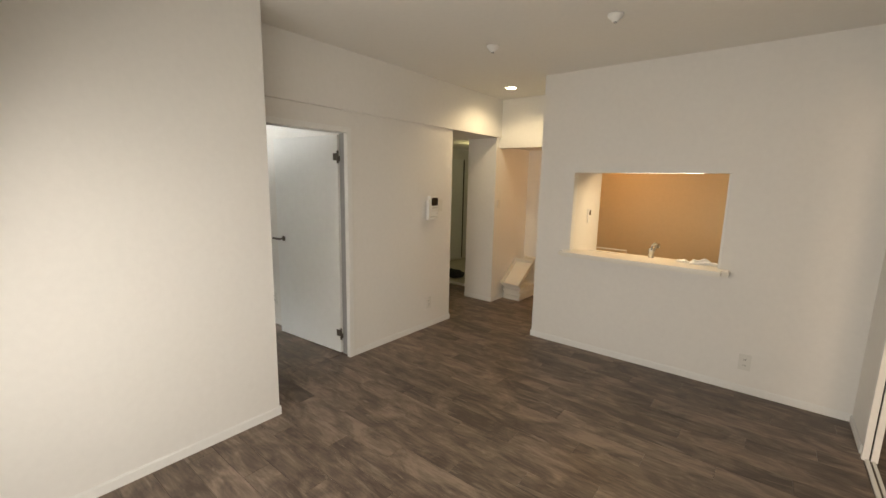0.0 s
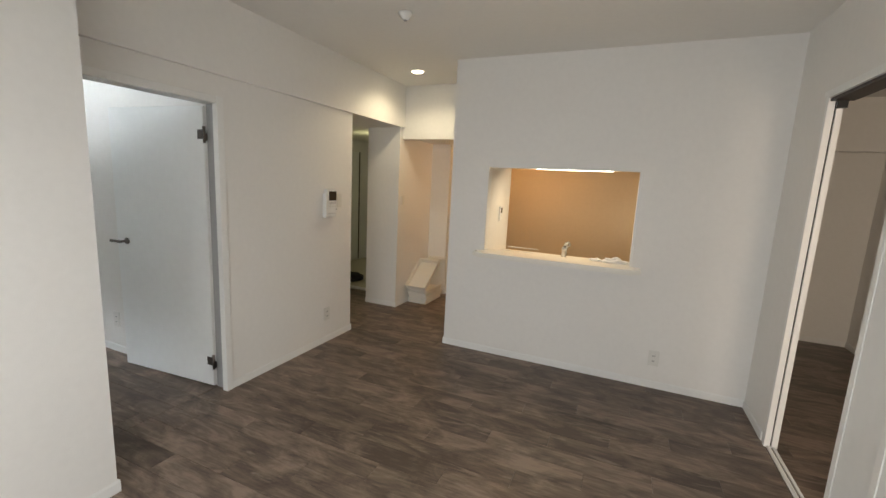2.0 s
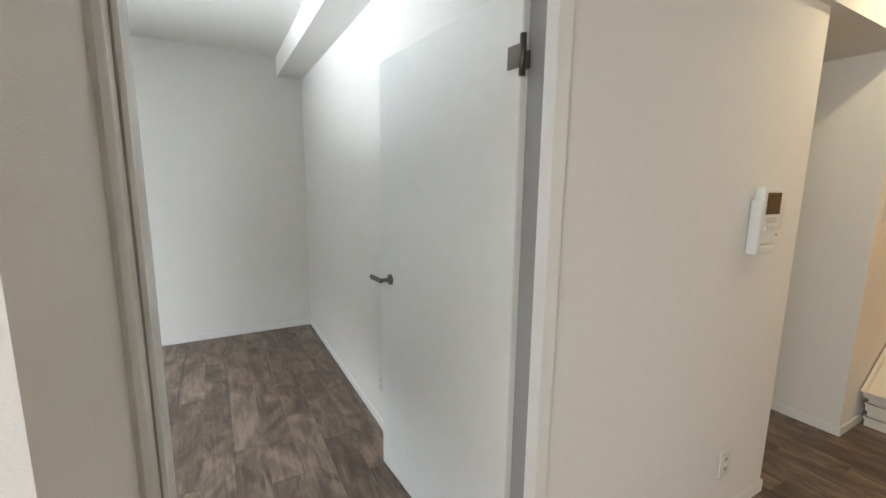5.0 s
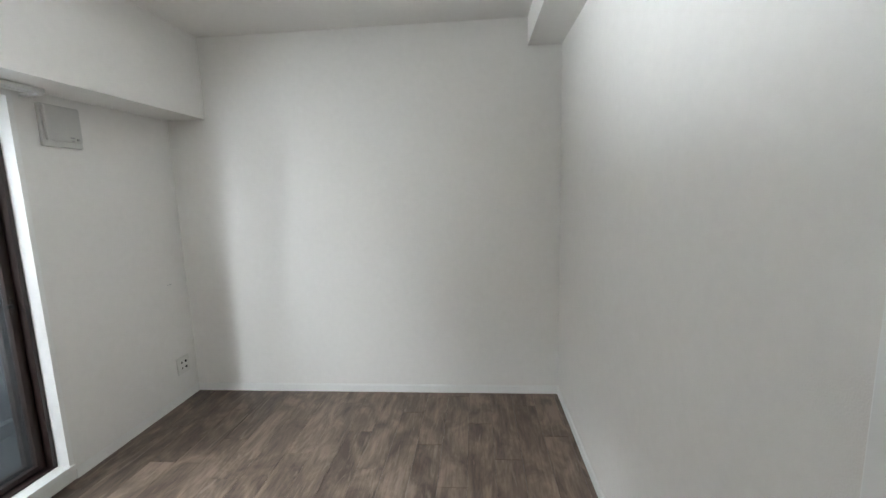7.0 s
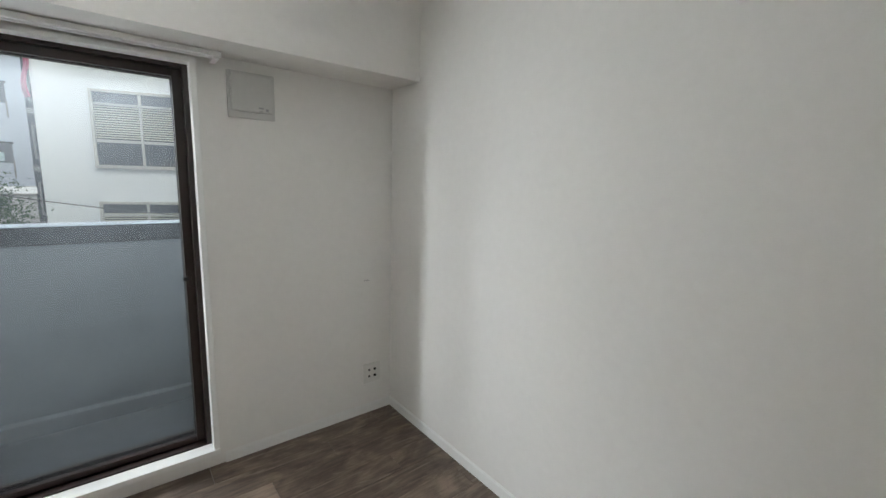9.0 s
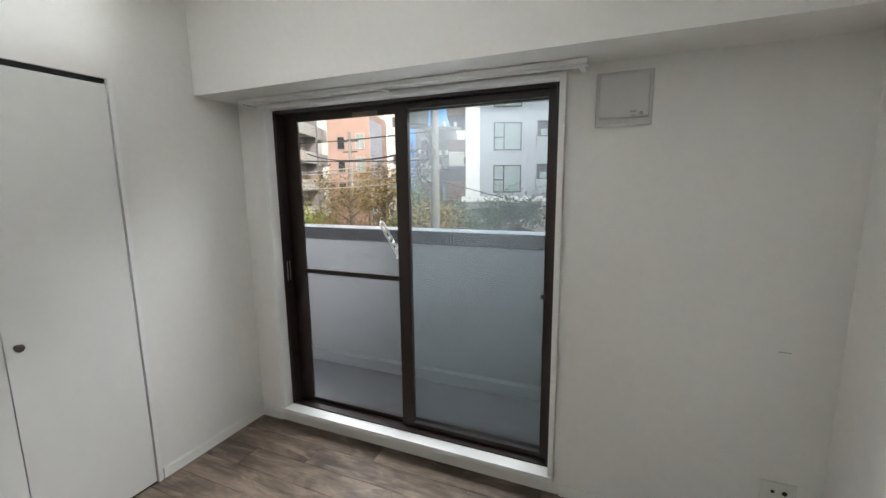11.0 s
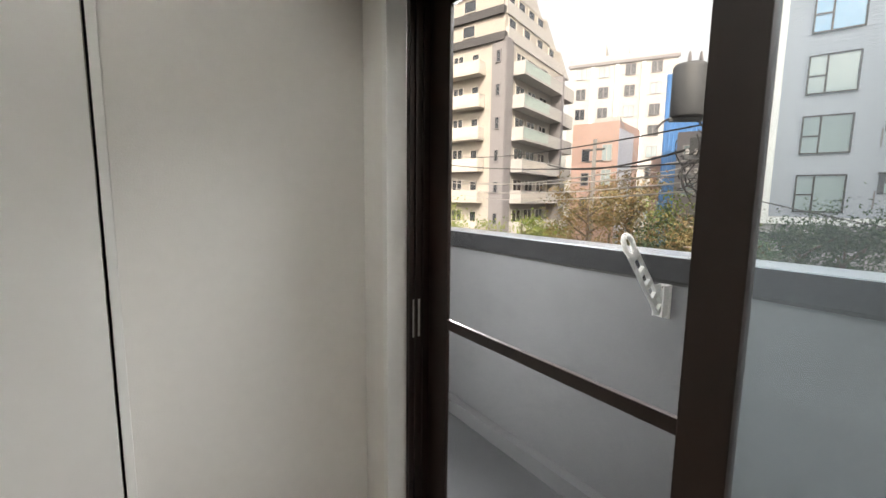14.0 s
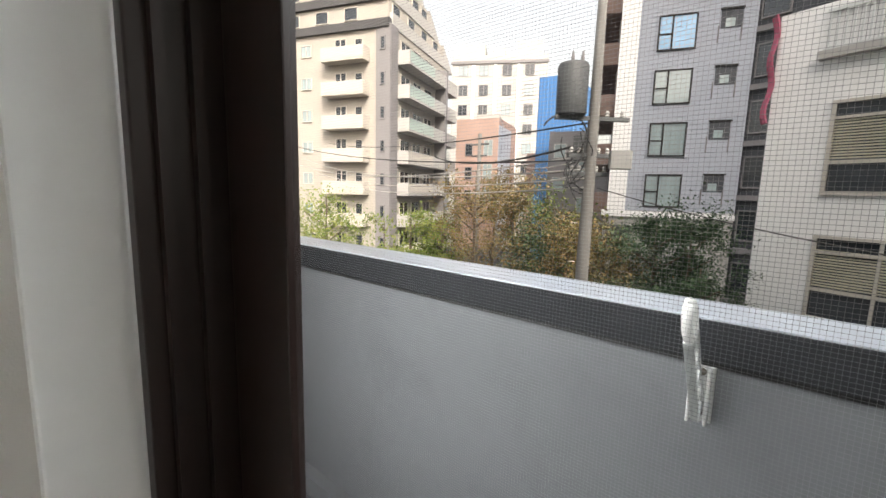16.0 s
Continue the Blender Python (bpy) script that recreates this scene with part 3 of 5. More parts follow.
sockets("wall_outlet", pose(0.001, 1.935, 0.273, 0, 0, 90), "white double wall outlet near the floor beside the corridor")
sockets("wall_outlet", pose(2.775, 2.469, 0.246), "white double wall outlet under the kitchen hatch")
sockets("wall_outlet", pose(-1.31, 0.903, 0.285), "white wall outlet behind the open bedroom door")
o3 = wall_plate("wall_outlet", pose(-3.20, -1.789, 0.262, 0, 0, 180), "white wall outlet with dark antenna sockets in the bedroom corner", [(-0.018, 0, 0.03, 0.09), (0.02, 0, 0.03, 0.09)], w=0.118)
for z in (0.022, -0.02):
    part("socket", bm_turn(bm_lathe([(0.009, 0), (0.009, 0.004), (0.004, 0.006)], 12), pose(0.02, -0.009, z, 90)), BLACK, o3)
    part("socket", bm_boxes([(-0.024, -0.012, -0.0105, -0.009, z - 0.006, z + 0.006)]), BLACK, o3)
wall_plate("light_switch", pose(0.001, 2.10, 1.32, 0, 0, 90), "white light switch beside the intercom", [(0, 0, 0.03, 0.08)], group="light switches", category="switch")
wall_plate("light_switch", pose(0.001, 3.31, 1.30, 0, 0, 90), "ivory light switch in the kitchen passage", [(0, 0, 0.03, 0.08)], IVORY, w=0.06, h=0.11, group="light switches", category="switch")


def intercom():
    o = thing("intercom", pose(0.0, 1.965, 1.30, 0, 0, 90), "white video intercom with a small dark screen, wall-mounted", "intercom")
    o.scale = (1.2, 1.2, 1.2)
    part("body", bm_boxes([(-0.055, 0.06, -0.030, -0.001, -0.075, 0.105)], 0.008), PLASTIC, o)
    part("handset", bm_boxes([(-0.076, -0.05, -0.036, -0.002, -0.10, 0.07)], 0.01), PLASTIC, o)
    part("tray", bm_boxes([(-0.075, 0.05, -0.034, -0.002, -0.105, -0.077)], 0.008), PLASTIC, o)
    part("screen", bm_boxes([(-0.035, 0.05, -0.032, -0.029, 0.02, 0.088)], 0.001), SCREEN, o, "dark brown display")
    for i in range(3):
        part("button", bm_boxes([(-0.03 + i * 0.028, -0.012 + i * 0.028, -0.033, -0.029, -0.03, -0.018)], 0.002), IVORY, o)
    part("speaker_slots", bm_boxes([(-0.025, 0.04, -0.0315, -0.0295, -0.005 + i * 0.006, -0.003 + i * 0.006) for i in range(3)]), GREYMARK, o)
    part("indicator", bm_boxes([(0.045, 0.052, -0.032, -0.029, -0.05, -0.043)]), GREYMARK, o)


intercom()


def wall_vent():
    o = thing("wall_vent", pose(-2.557, -1.79, 1.835, 0, 0, 180), "square white plastic wall vent cover under the beam", "vent")
    part("frame", bm_boxes([(-0.105, 0.105, -0.018, 0, -0.105, 0.105)], 0.006), VENT, o)
    part("cover", bm_boxes([(-0.092, 0.092, -0.034, -0.016, -0.075, 0.094)], 0.006), VENT, o)
    part("label", bm_boxes([(0.025, 0.047, -0.0352, -0.0335, -0.058, -0.050), (0.027, 0.045, -0.0352, -0.0335, -0.071, -0.066)]), GREYMARK, o)
    part("knob", bm_boxes([(0.058, 0.070, -0.040, -0.033, -0.066, -0.055)], 0.002), GREYMARK, o)


wall_vent()
v = thing("vent_cap", pose(-0.441, -1.60, 2.245, 0, 0, -90), "small round white sleeve cap high on the wall", "vent cap")
part("cap", bm_turn(bm_lathe([(0.040, 0), (0.040, 0.004), (0.034, 0.010), (0.004, 0.012)]), pose(0, 0, 0, 90)), IVORY, v, smooth=True)
sc_ = thing("wall_scratch", pose(-3.17, -1.7897, 0.86, 0, 0, 180), "short grey scratch on the wallpaper", "scratch")
part("scratch", bm_boxes([(-0.02, 0.02, -0.0006, 0.0, -0.0015, 0.0015)]), GREYMARK, sc_)
hk = thing("picture_hook", pose(-3.339, -0.045, 1.947, 0, 0, 90), "tiny white hook on the wall", "hook")
part("hook", bm_boxes([(-0.012, 0.012, -0.006, 0, -0.003, 0.003), (-0.012, -0.006, -0.014, -0.006, -0.003, 0.009)], 0.001), PLASTIC, hk)


# ceiling fittings
def detector(x, y, label, r):
    o = thing("ceiling_detector", pose(x, y, HL), label, "detector", "ceiling detectors")
    part("body", bm_lathe([(r, 0), (r, -0.012), (r * 0.9, -0.020), (r * 0.5, -0.034), (r * 0.45, -0.042), (0.004, -0.044)]), PLASTIC, o, smooth=True)
    part("lens", bm_lathe([(r * 0.25, -0.044), (r * 0.22, -0.05), (0.003, -0.052)], 14), GREYMARK, o)


detector(1.024, 1.449, "round white ceiling heat detector", 0.045)
detector(1.938, 1.368, "round white ceiling fitting with a grey centre", 0.045)
dl = thing("downlight", pose(0.449, 2.729, HL), "round recessed ceiling downlight, switched on", "downlight")
part("trim", bm_lathe([(0.075, 0), (0.075, -0.006), (0.060, -0.008), (0.058, -0.001)]), TRIM, dl, smooth=True)
part("bulb", bm_lathe([(0.055, -0.002), (0.05, -0.008), (0.03, -0.011), (0.003, -0.012)]), glow("lamp_warm", (1.0, 0.86, 0.58), 9), dl, smooth=True)


# ---- kitchen hatch, counter and kitchen ----
def hatch():
    s = thing("hatch_sill", pose(0, 0, 0), "cream hatch shelf with rounded front corners", "shelf")
    bm = bm_boxes([(1.250, 2.605, 2.325, 2.47, 0.905, 0.947)])
    es = [e for e in bm.edges if abs(e.verts[0].co.z - e.verts[1].co.z) > 0.01 and e.verts[0].co.y < 2.4]
    bmesh.ops.bevel(bm, geom=es, offset=0.05, segments=6, affect="EDGES")
    es = [e for e in bm.edges if abs(e.verts[0].co.z - e.verts[1].co.z) < 0.001 and min(v.co.y for v in e.verts) < 2.46]
    bmesh.ops.bevel(bm, geom=es, offset=0.007, segments=2, affect="EDGES")
    part("shelf", bm, COUNTER, s)
    part("shelf_back", bm_boxes([(1.321, 2.535, 2.47, 2.60, 0.906, 0.946)]), COUNTER, s)
    part("reveal", bm_boxes([(2.521, 2.536, 2.473, 2.575, 0.947, 1.681)], 0.001), TRIM, s)
    part("edge_trim", bm_boxes([(1.3195, 1.3245, 2.472, 2.569, 0.947, 1.681)]), TRIM, s)


hatch()
k = thing("sink_counter", pose(0, 0, 0), "cream kitchen counter with a sink behind the hatch", "counter")
part("worktop", bm_boxes([(1.322, 2.66, 2.602, 3.22, 0.83, 0.865)], 0.004), COUNTER, k)
part("cabinet_body", bm_boxes([(1.323, 2.66, 2.602, 3.18, 0.0, 0.83)]), CABINET, k)


def faucet():
    o = thing("faucet", pose(1.99, 2.72, 0.865), "chrome single-lever kitchen faucet", "faucet")
    part("body", bm_lathe([(0.027, 0), (0.027, 0.01), (0.022, 0.014), (0.022, 0.12), (0.024, 0.125), (0.024, 0.15), (0.010, 0.158)]), CHROME, o, smooth=True)
    part("spout", bm_tube([(0, 0.0, 0.09), (0.005, 0.06, 0.135), (0.012, 0.13, 0.17), (0.014, 0.18, 0.165), (0.014, 0.19, 0.14)], [0.016, 0.015, 0.014, 0.016, 0.017], 12), CHROME, o, smooth=True)
    part("lever", bm_tube([(0, 0, 0.155), (0.01, -0.02, 0.185), (0.035, -0.035, 0.205)], [0.012, 0.011, 0.009], 10), CHROME, o, smooth=True)


faucet()
dr = thing("dish_rack", pose(1.55, 2.70, 0.865), "low white wire draining rack on the counter", "dish rack")
part("wire", bm_tube([(-0.13, 0, 0.0), (-0.13, 0, 0.07), (0.17, 0, 0.07), (0.17, 0, 0.0)], 0.004, 8), PLASTIC, dr)
part("wire", bm_tube([(-0.13, 0.25, 0.0), (-0.13, 0.25, 0.07), (0.17, 0.25, 0.07), (0.17, 0.25, 0.0)], 0.004, 8), PLASTIC, dr)
part("tray", bm_boxes([(-0.14, 0.18, -0.01, 0.26, 0.001, 0.022)], 0.005), PLASTIC, dr)


def cloth(x, y, z, sx, sy, h, label):
    bm = bmesh.new()
    bmesh.ops.create_icosphere(bm, subdivisions=4, radius=1)
    for q in bm.verts:
        p = q.co.copy()
        d = 1 + 0.35 * noise.noise(p * 2.1 + Vector((x, y, 3))) + 0.12 * noise.noise(p * 6)
        q.co = Vector((p.x * sx * d, p.y * sy * d, max(0, p.z) * h * d))
    ob = part("folded_cloth", bm, CLOTH, smooth=True)
    ob.location = (x, y, z)
    tagged(ob, label, "cloth", "cloths on the counter")


cloth(2.42, 2.57, 0.947, 0.10, 0.045, 0.045, "crumpled white cloth on the hatch shelf")
cloth(2.27, 2.60, 0.947, 0.06, 0.035, 0.022, "small folded white cloth on the hatch shelf")
rc = thing("water_heater_remote", pose(1.320, 2.91, 1.27, 0, 0, 90), "white water heater control panel with a dark display", "control panel")
part("body", bm_boxes([(-0.04, 0.04, -0.018, -0.0055, -0.08, 0.06)], 0.004), PLASTIC, rc)
part("screen", bm_boxes([(-0.012, 0.03, -0.0195, -0.017, -0.005, 0.045)]), SCREEN, rc)
part("button", bm_boxes([(0.0, 0.02, -0.021, -0.017, -0.04, -0.025)], 0.002), IVORY, rc)
wc = thing("wall_cabinet", pose(0, 0, 0), "white hanging kitchen cabinet above the sink", "cabinet")
part("body", bm_boxes([(1.325, 2.64, 2.574, 2.93, 1.7255, 2.026)], 0.003), CABINET, wc)
sl = thing("under_cabinet_lamp", pose(0, 0, 0), "slim tube lamp under the wall cabinet, switched on", "lamp")
part("housing", bm_boxes([(1.66, 2.34, 2.745, 2.835, 1.697, 1.725)], 0.002), PLASTIC, sl)
part("tube", bm_tube([(1.68, 2.775, 1.692), (1.83, 2.775, 1.692)], 0.0045, 10), glow("tube_glow", (1.0, 0.93, 0.78), 3.5), sl)
part("tube", bm_tube([(1.845, 2.775, 1.692), (2.32, 2.775, 1.692)], 0.0045, 10), glow("tube_glow_long", (1.0, 0.93, 0.78), 3.5), sl)
struct("kitchen_wall_panel", [(2.66, 3.398, 4.606, 4.619, 0.0, 2.03)], KPANEL, "glossy grey kitchen wall panel")
struct("panel_joint", [(2.652, 2.66, 4.604, 4.619, 0.0, 2.03)], STEEL, "metal panel edge")


def stove():
    c = thing("stove_counter", pose(0, 0, 0), "cream-topped brown kitchen cabinet for the stove", "cabinet")
    part("body", bm_boxes([(2.72, 3.395, 3.93, 4.60, 0.0, 0.845)]), CABINET, c)
    part("worktop", bm_boxes([(2.69, 3.397, 3.89, 4.603, 0.845, 0.88)], 0.004), COUNTER, c)
    s = thing("gas_stove", pose(3.03, 4.24, 0.88), "black built-in gas stove with iron pan supports", "stove")
    part("top", bm_boxes([(-0.29, 0.29, -0.24, 0.24, 0, 0.012)], 0.004), IRON, s)
    for x in (-0.15, 0.15):
        for y in (-0.09, 0.10):
            g = part("pan_support", bm_boxes([(x - 0.095, x + 0.095, y - 0.006, y + 0.006, 0.03, 0.045), (x - 0.006, x + 0.006, y - 0.08, y + 0.08, 0.03, 0.045), (x - 0.095, x - 0.085, y - 0.006, y + 0.006, 0.012, 0.03), (x + 0.085, x + 0.095, y - 0.006, y + 0.006, 0.012, 0.03)], 0.002), IRON, s)
            part("burner", bm_turn(bm_lathe([(0.04, 0.012), (0.04, 0.024), (0.025, 0.03)], 14), pose(x, y, 0)), IRON, g)
    h = thing("range_hood", pose(2.98, 4.28, 1.72), "slim silver range hood under the ceiling", "range hood")
    part("canopy", bm_boxes([(-0.29, 0.41, -0.30, 0.32, 0, 0.05)], 0.006), KPANEL, h)
    part("duct_cover", bm_boxes([(-0.15, 0.25, 0.0, 0.32, 0.05, 0.31)]), KPANEL, h)
    part("lamp_lens", bm_boxes([(-0.16, 0.06, -0.20, -0.10, -0.006, 0.0)], 0.002), glow("hood_glow", (1.0, 0.93, 0.8), 4), h)


stove()


# ---- drawer baskets in the alcove ----
def baskets():
    def one(m, label, w=0.25, d=0.46, h=0.075):
        o = thing("drawer_basket", m, label, "basket", "stacked drawer baskets")
        t = 0.008
        part("bottom", bm_boxes([(0, w, 0, d, 0, t)], 0.002), BASKET, o)
        for b in ((0, w, 0, t, t, h), (0, w, d - t, d, t, h), (0, t, t, d - t, t, h), (w - t, w, t, d - t, t, h)):
            part("side", bm_boxes([b], 0.002), BASKET, o)
        part("rim", bm_boxes([(-0.008, w + 0.008, -0.008, 0.004, h, h + 0.008), (-0.008, w + 0.008, d - 0.004, d + 0.008, h, h + 0.008), (-0.008, 0.004, 0.004, d - 0.004, h, h + 0.008), (w - 0.004, w + 0.008, 0.004, d - 0.004, h, h + 0.008)], 0.002), BASKET, o)
    one(pose(0.030, 3.49, 0.002), "cream plastic drawer basket at the bottom of a stack", h=0.05)
    one(pose(0.036, 3.50, 0.060), "cream plastic drawer basket stacked on another", h=0.035)
    one(pose(0.026, 3.485, 0.103), "cream plastic drawer basket stacked on two others", h=0.035)
    one(pose(0.034, 3.50, 0.146), "cream plastic drawer basket near the top of the stack", h=0.025)
    one(pose(0.015, 3.47, 0.182, 36), "cream plastic drawer basket leaning tilted on the stack", w=0.27, d=0.48, h=0.06)
    one(pose(0.285, 4.08, 0.01, 84, 0, 180), "cream plastic drawer basket standing against the alcove wall", w=0.25, d=0.50, h=0.05)


baskets()


# ---- hall beyond the corridor ----
struct("hall_tiles", [(-2.1, -0.43, 3.68, 5.7, 0.0, 0.012)], TILE, "pale entrance floor")
bm = bmesh.new()
bmesh.ops.create_icosphere(bm, subdivisions=4, radius=1)
for q in bm.verts:
    p = q.co.copy()
    d = 1 + 0.3 * noise.noise(p * 1.7) + 0.1 * noise.noise(p * 5)
    q.co = Vector((p.x * 0.24 * d, p.y * 0.16 * d, max(-0.02, p.z) * 0.11 * d + 0.02))
bag = part("dark_bag", bm, DARKBAG, smooth=True)
bag.location = (-1.26, 4.0, 0.012)
tagged(bag, "slumped black bag on the pale entrance floor", "bag")
hd = thing("hall_door", pose(-2.1, 4.95, 0, 0, 0, 90), "white hall door, the gap's shade put into its black edge", "door")
part("leaf", bm_boxes([(-0.4, 0.4, -0.03, -0.002, 0.05, 2.0)], 0.002), DOOR, hd)
# solid black strip; the door gap's shade is put into its colour
part("edge", bm_boxes([(0.40, 0.43, -0.035, -0.002, 0.05, 2.0)]), BLACK, hd)
struct("hall_step", [(-2.1, -0.44, 3.64, 3.68, 0.0, 0.03)], TRIM, "pale threshold of the entrance")


# ---- sliding doors to the side room ----
def sliding():
    f = thing("sliding_door_frame", pose(0, 0, 0), "white frame with a dark top track for sliding doors", "door frame", kind="structure")
    part("jamb", bm_boxes([(3.392, 3.424, 1.955, 1.985, 0, 2.10)], 0.002), TRIM, f)
    part("jamb", bm_boxes([(3.432, 3.462, 1.955, 1.985, 0, 2.10)], 0.002), TRIM, f)
    # black strip holds the shade of the gap between the jamb boards
    part("jamb_channel", bm_boxes([(3.424, 3.432, 1.965, 1.985, 0, 2.10)]), BLACK, f, "jamb gap, its shade put into a black strip")
    part("head", bm_boxes([(3.386, 3.514, -0.2, 1.955, 2.085, 2.10)], 0.002), TRIM, f)
    part("top_track", bm_boxes([(3.40, 3.50, -0.2, 1.954, 2.068, 2.0845)]), BRONZE, f)
    part("end_cap", bm_boxes([(3.43, 3.47, 1.93, 1.954, 2.03, 2.067)]), BLACK, f)
    part("casing", bm_boxes([(3.386, 3.399, -0.2, 2.0, 2.10, 2.125)], 0.002), TRIM, f)
    part("floor_rail", bm_boxes([(3.405, 3.425, -0.2, 1.955, 0.0, 0.012), (3.437, 3.452, -0.2, 1.955, 0.0, 0.010)], 0.002), TRIM, f, "white double floor rail")
    for x, y1, y0 in ((3.442, 1.275, 0.34), (3.400, 0.90, -0.03)):
        d = thing("sliding_door", pose(x, y0, 0), "tall white sliding door panel, partly open", "sliding door", "sliding door panels")
        w = y1 - y0
        part("leaf", bm_boxes([(-0.010, 0.012, 0.035, w - 0.04, 0.013, 2.064)], 0.001), DOOR, d)
        part("stile", bm_boxes([(-0.014, 0.016, w - 0.04, w, 0.013, 2.064)], 0.003), TRIM, d, "white edge stile")
        part("stile", bm_boxes([(-0.014, 0.016, 0, 0.035, 0.013, 2.064)], 0.003), TRIM, d)
        if x > 3.42:
            continue
        pl = part("pull", bm_boxes([(-0.0125, -0.008, w - 0.17, w - 0.115, 0.93, 1.07)], 0.002), TRIM, d, "recessed square pull")
        part("pull_recess", bm_boxes([(-0.0135, -0.012, w - 0.162, w - 0.123, 0.94, 1.06)]), IVORY, pl)


sliding()

# ---- balcony ----
struct("balcony_floor", [(-7, 8, -2.79, -1.95, -0.25, -0.06)], BALC, "grey coated balcony floor")
struct("balcony_upstand", [(-7, 8, -2.79, -2.73, -0.06, 0.03)], PARAPET, "low upstand at the foot of the parapet")
struct("balcony_parapet", [(-7, 8, -2.94, -2.79, -0.25, 1.055)], PARAPET, "grey painted, stained concrete parapet")
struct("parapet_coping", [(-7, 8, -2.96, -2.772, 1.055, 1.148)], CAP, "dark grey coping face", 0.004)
struct("coping_top", [(-7, 8, -2.958, -2.775, 1.1481, 1.153)], CAPTOP, "metal coping top, sky reflection put into its pale colour")
struct("coping_drip", [(-7, 8, -2.79, -2.781, 1.043, 1.055)], BLACK, "dark joint under the coping")
# slab added out of view to darken parapet and balcony floor
struct("balcony_shade_slab", [(-7, 8, -2.62, -1.95, 2.6, 2.72)], STUCCO, "unseen slab added to shade the balcony")
# unseen wing beyond x=-14 is raised to keep sun off the near houses
struct("outer_shade_walls", [(-50, -14, -1.95, -1.8, -6, 62), (-14, -3.44, -1.95, -1.8, -6, 12), (-3.34, 8, -1.95, -1.8, 2.72, 12), (-3.34, 8, -1.94, -1.8, -6, -0.26), (4.86, 8, -1.95, -1.8, -0.26, 2.75)], STUCCO, "plain outer wall, its unseen tall part added to shade houses opposite")


def laundry_bracket(x):
    o = thing("laundry_pole_bracket", pose(x, -2.79, 0.92), "aluminium laundry pole bracket with round holes on the parapet", "bracket", "laundry brackets")
    part("base_plate", bm_boxes([(-0.025, 0.025, 0.0, 0.008, -0.01, 0.13)], 0.003), ALU, o)
    part("cheek", bm_boxes([(-0.020, -0.014, 0.008, 0.05, 0.0, 0.12)], 0.002), ALU, o)
    part("cheek", bm_boxes([(0.014, 0.020, 0.008, 0.05, 0.0, 0.12)], 0.002), ALU, o)
    # arm: two edge bars with cross webs, so that round gaps stand between
    a0, a1 = Vector((0, 0.03, 0.02)), Vector((0.0, 0.31, 0.33))
    ang = math.degrees(math.atan2(a1.z - a0.z, a1.y - a0.y))
    m = pose(0, 0.03, 0.02, ang, 0, 0)
    L = 0.40
    arm = part("arm", bm_turn(bm_boxes([(-0.009, 0.009, 0, L - 0.08, -0.024, -0.017), (-0.009, 0.009, 0, L - 0.08, 0.017, 0.024)] + [(-0.008, 0.008, y, y + 0.024, -0.017, 0.017) for y in (0.0, 0.07, 0.14, 0.21, 0.29)], 0.003), m), ALU, o)
    ring = [(0, L - 0.045 + 0.045 * math.cos(a), 0.022 * math.sin(a)) for a in np.linspace(0, 2 * math.pi, 25).tolist()]
    part("end_ring", bm_turn(bm_tube(ring, 0.009, 8), m), PLASTIC, arm, "pale rounded pole holder loop", True)
    for z in (0.012, 0.108):
        part("bolt", bm_turn(bm_lathe([(0.008, 0), (0.008, 0.006), (0.003, 0.008)], 8), pose(0, 0.008, z, -90)), STEEL, o)


laundry_bracket(-0.967)


# ---- outdoors ----
GZ = -6.0
struct("ground", [(-600, 600, -900, -1.96, GZ - 0.3, GZ)], ASPHALT, "grey street and ground reaching to the horizon")


def facade(name, p0, p1, depth, z0, z1, material, label, category="building"):
    """A block whose front runs from p0 to p1; local x along the front, -y towards the street."""
    a = math.degrees(math.atan2(p1[1] - p0[1], p1[0] - p0[0]))
    o = thing(name, pose(p0[0], p0[1], z0, 0, 0, a), label, category)
    w = math.dist(p0, p1)
    part("wall", bm_boxes([(0, w, 0, depth, 0, z1 - z0)], 0.03), material, o)
    return o, w


def window(o, x0, x1, z0, z1, pane, bars=(), frame_mat=None, m=None, t=0.07):
    f = bm_boxes([(x0, x0 + t, -0.09, 0.02, z0, z1), (x1 - t, x1, -0.09, 0.02, z0, z1), (x0 + t, x1 - t, -0.09, 0.02, z1 - t, z1), (x0 + t, x1 - t, -0.12, 0.02, z0, z0 + t)] + [(x0 + b[1], x0 + b[2], -0.08, 0.02, z0 + b[3], z0 + b[4]) for b in bars])
    p = bm_boxes([(x0 + t, x1 - t, -0.03, 0.015, z0 + t, z1 - t)])
    if m:
        f.transform(m)
        p.transform(m)
    wn_ = part("window", f, frame_mat or BLACK, o)
    part("pane", p, pane, wn_)


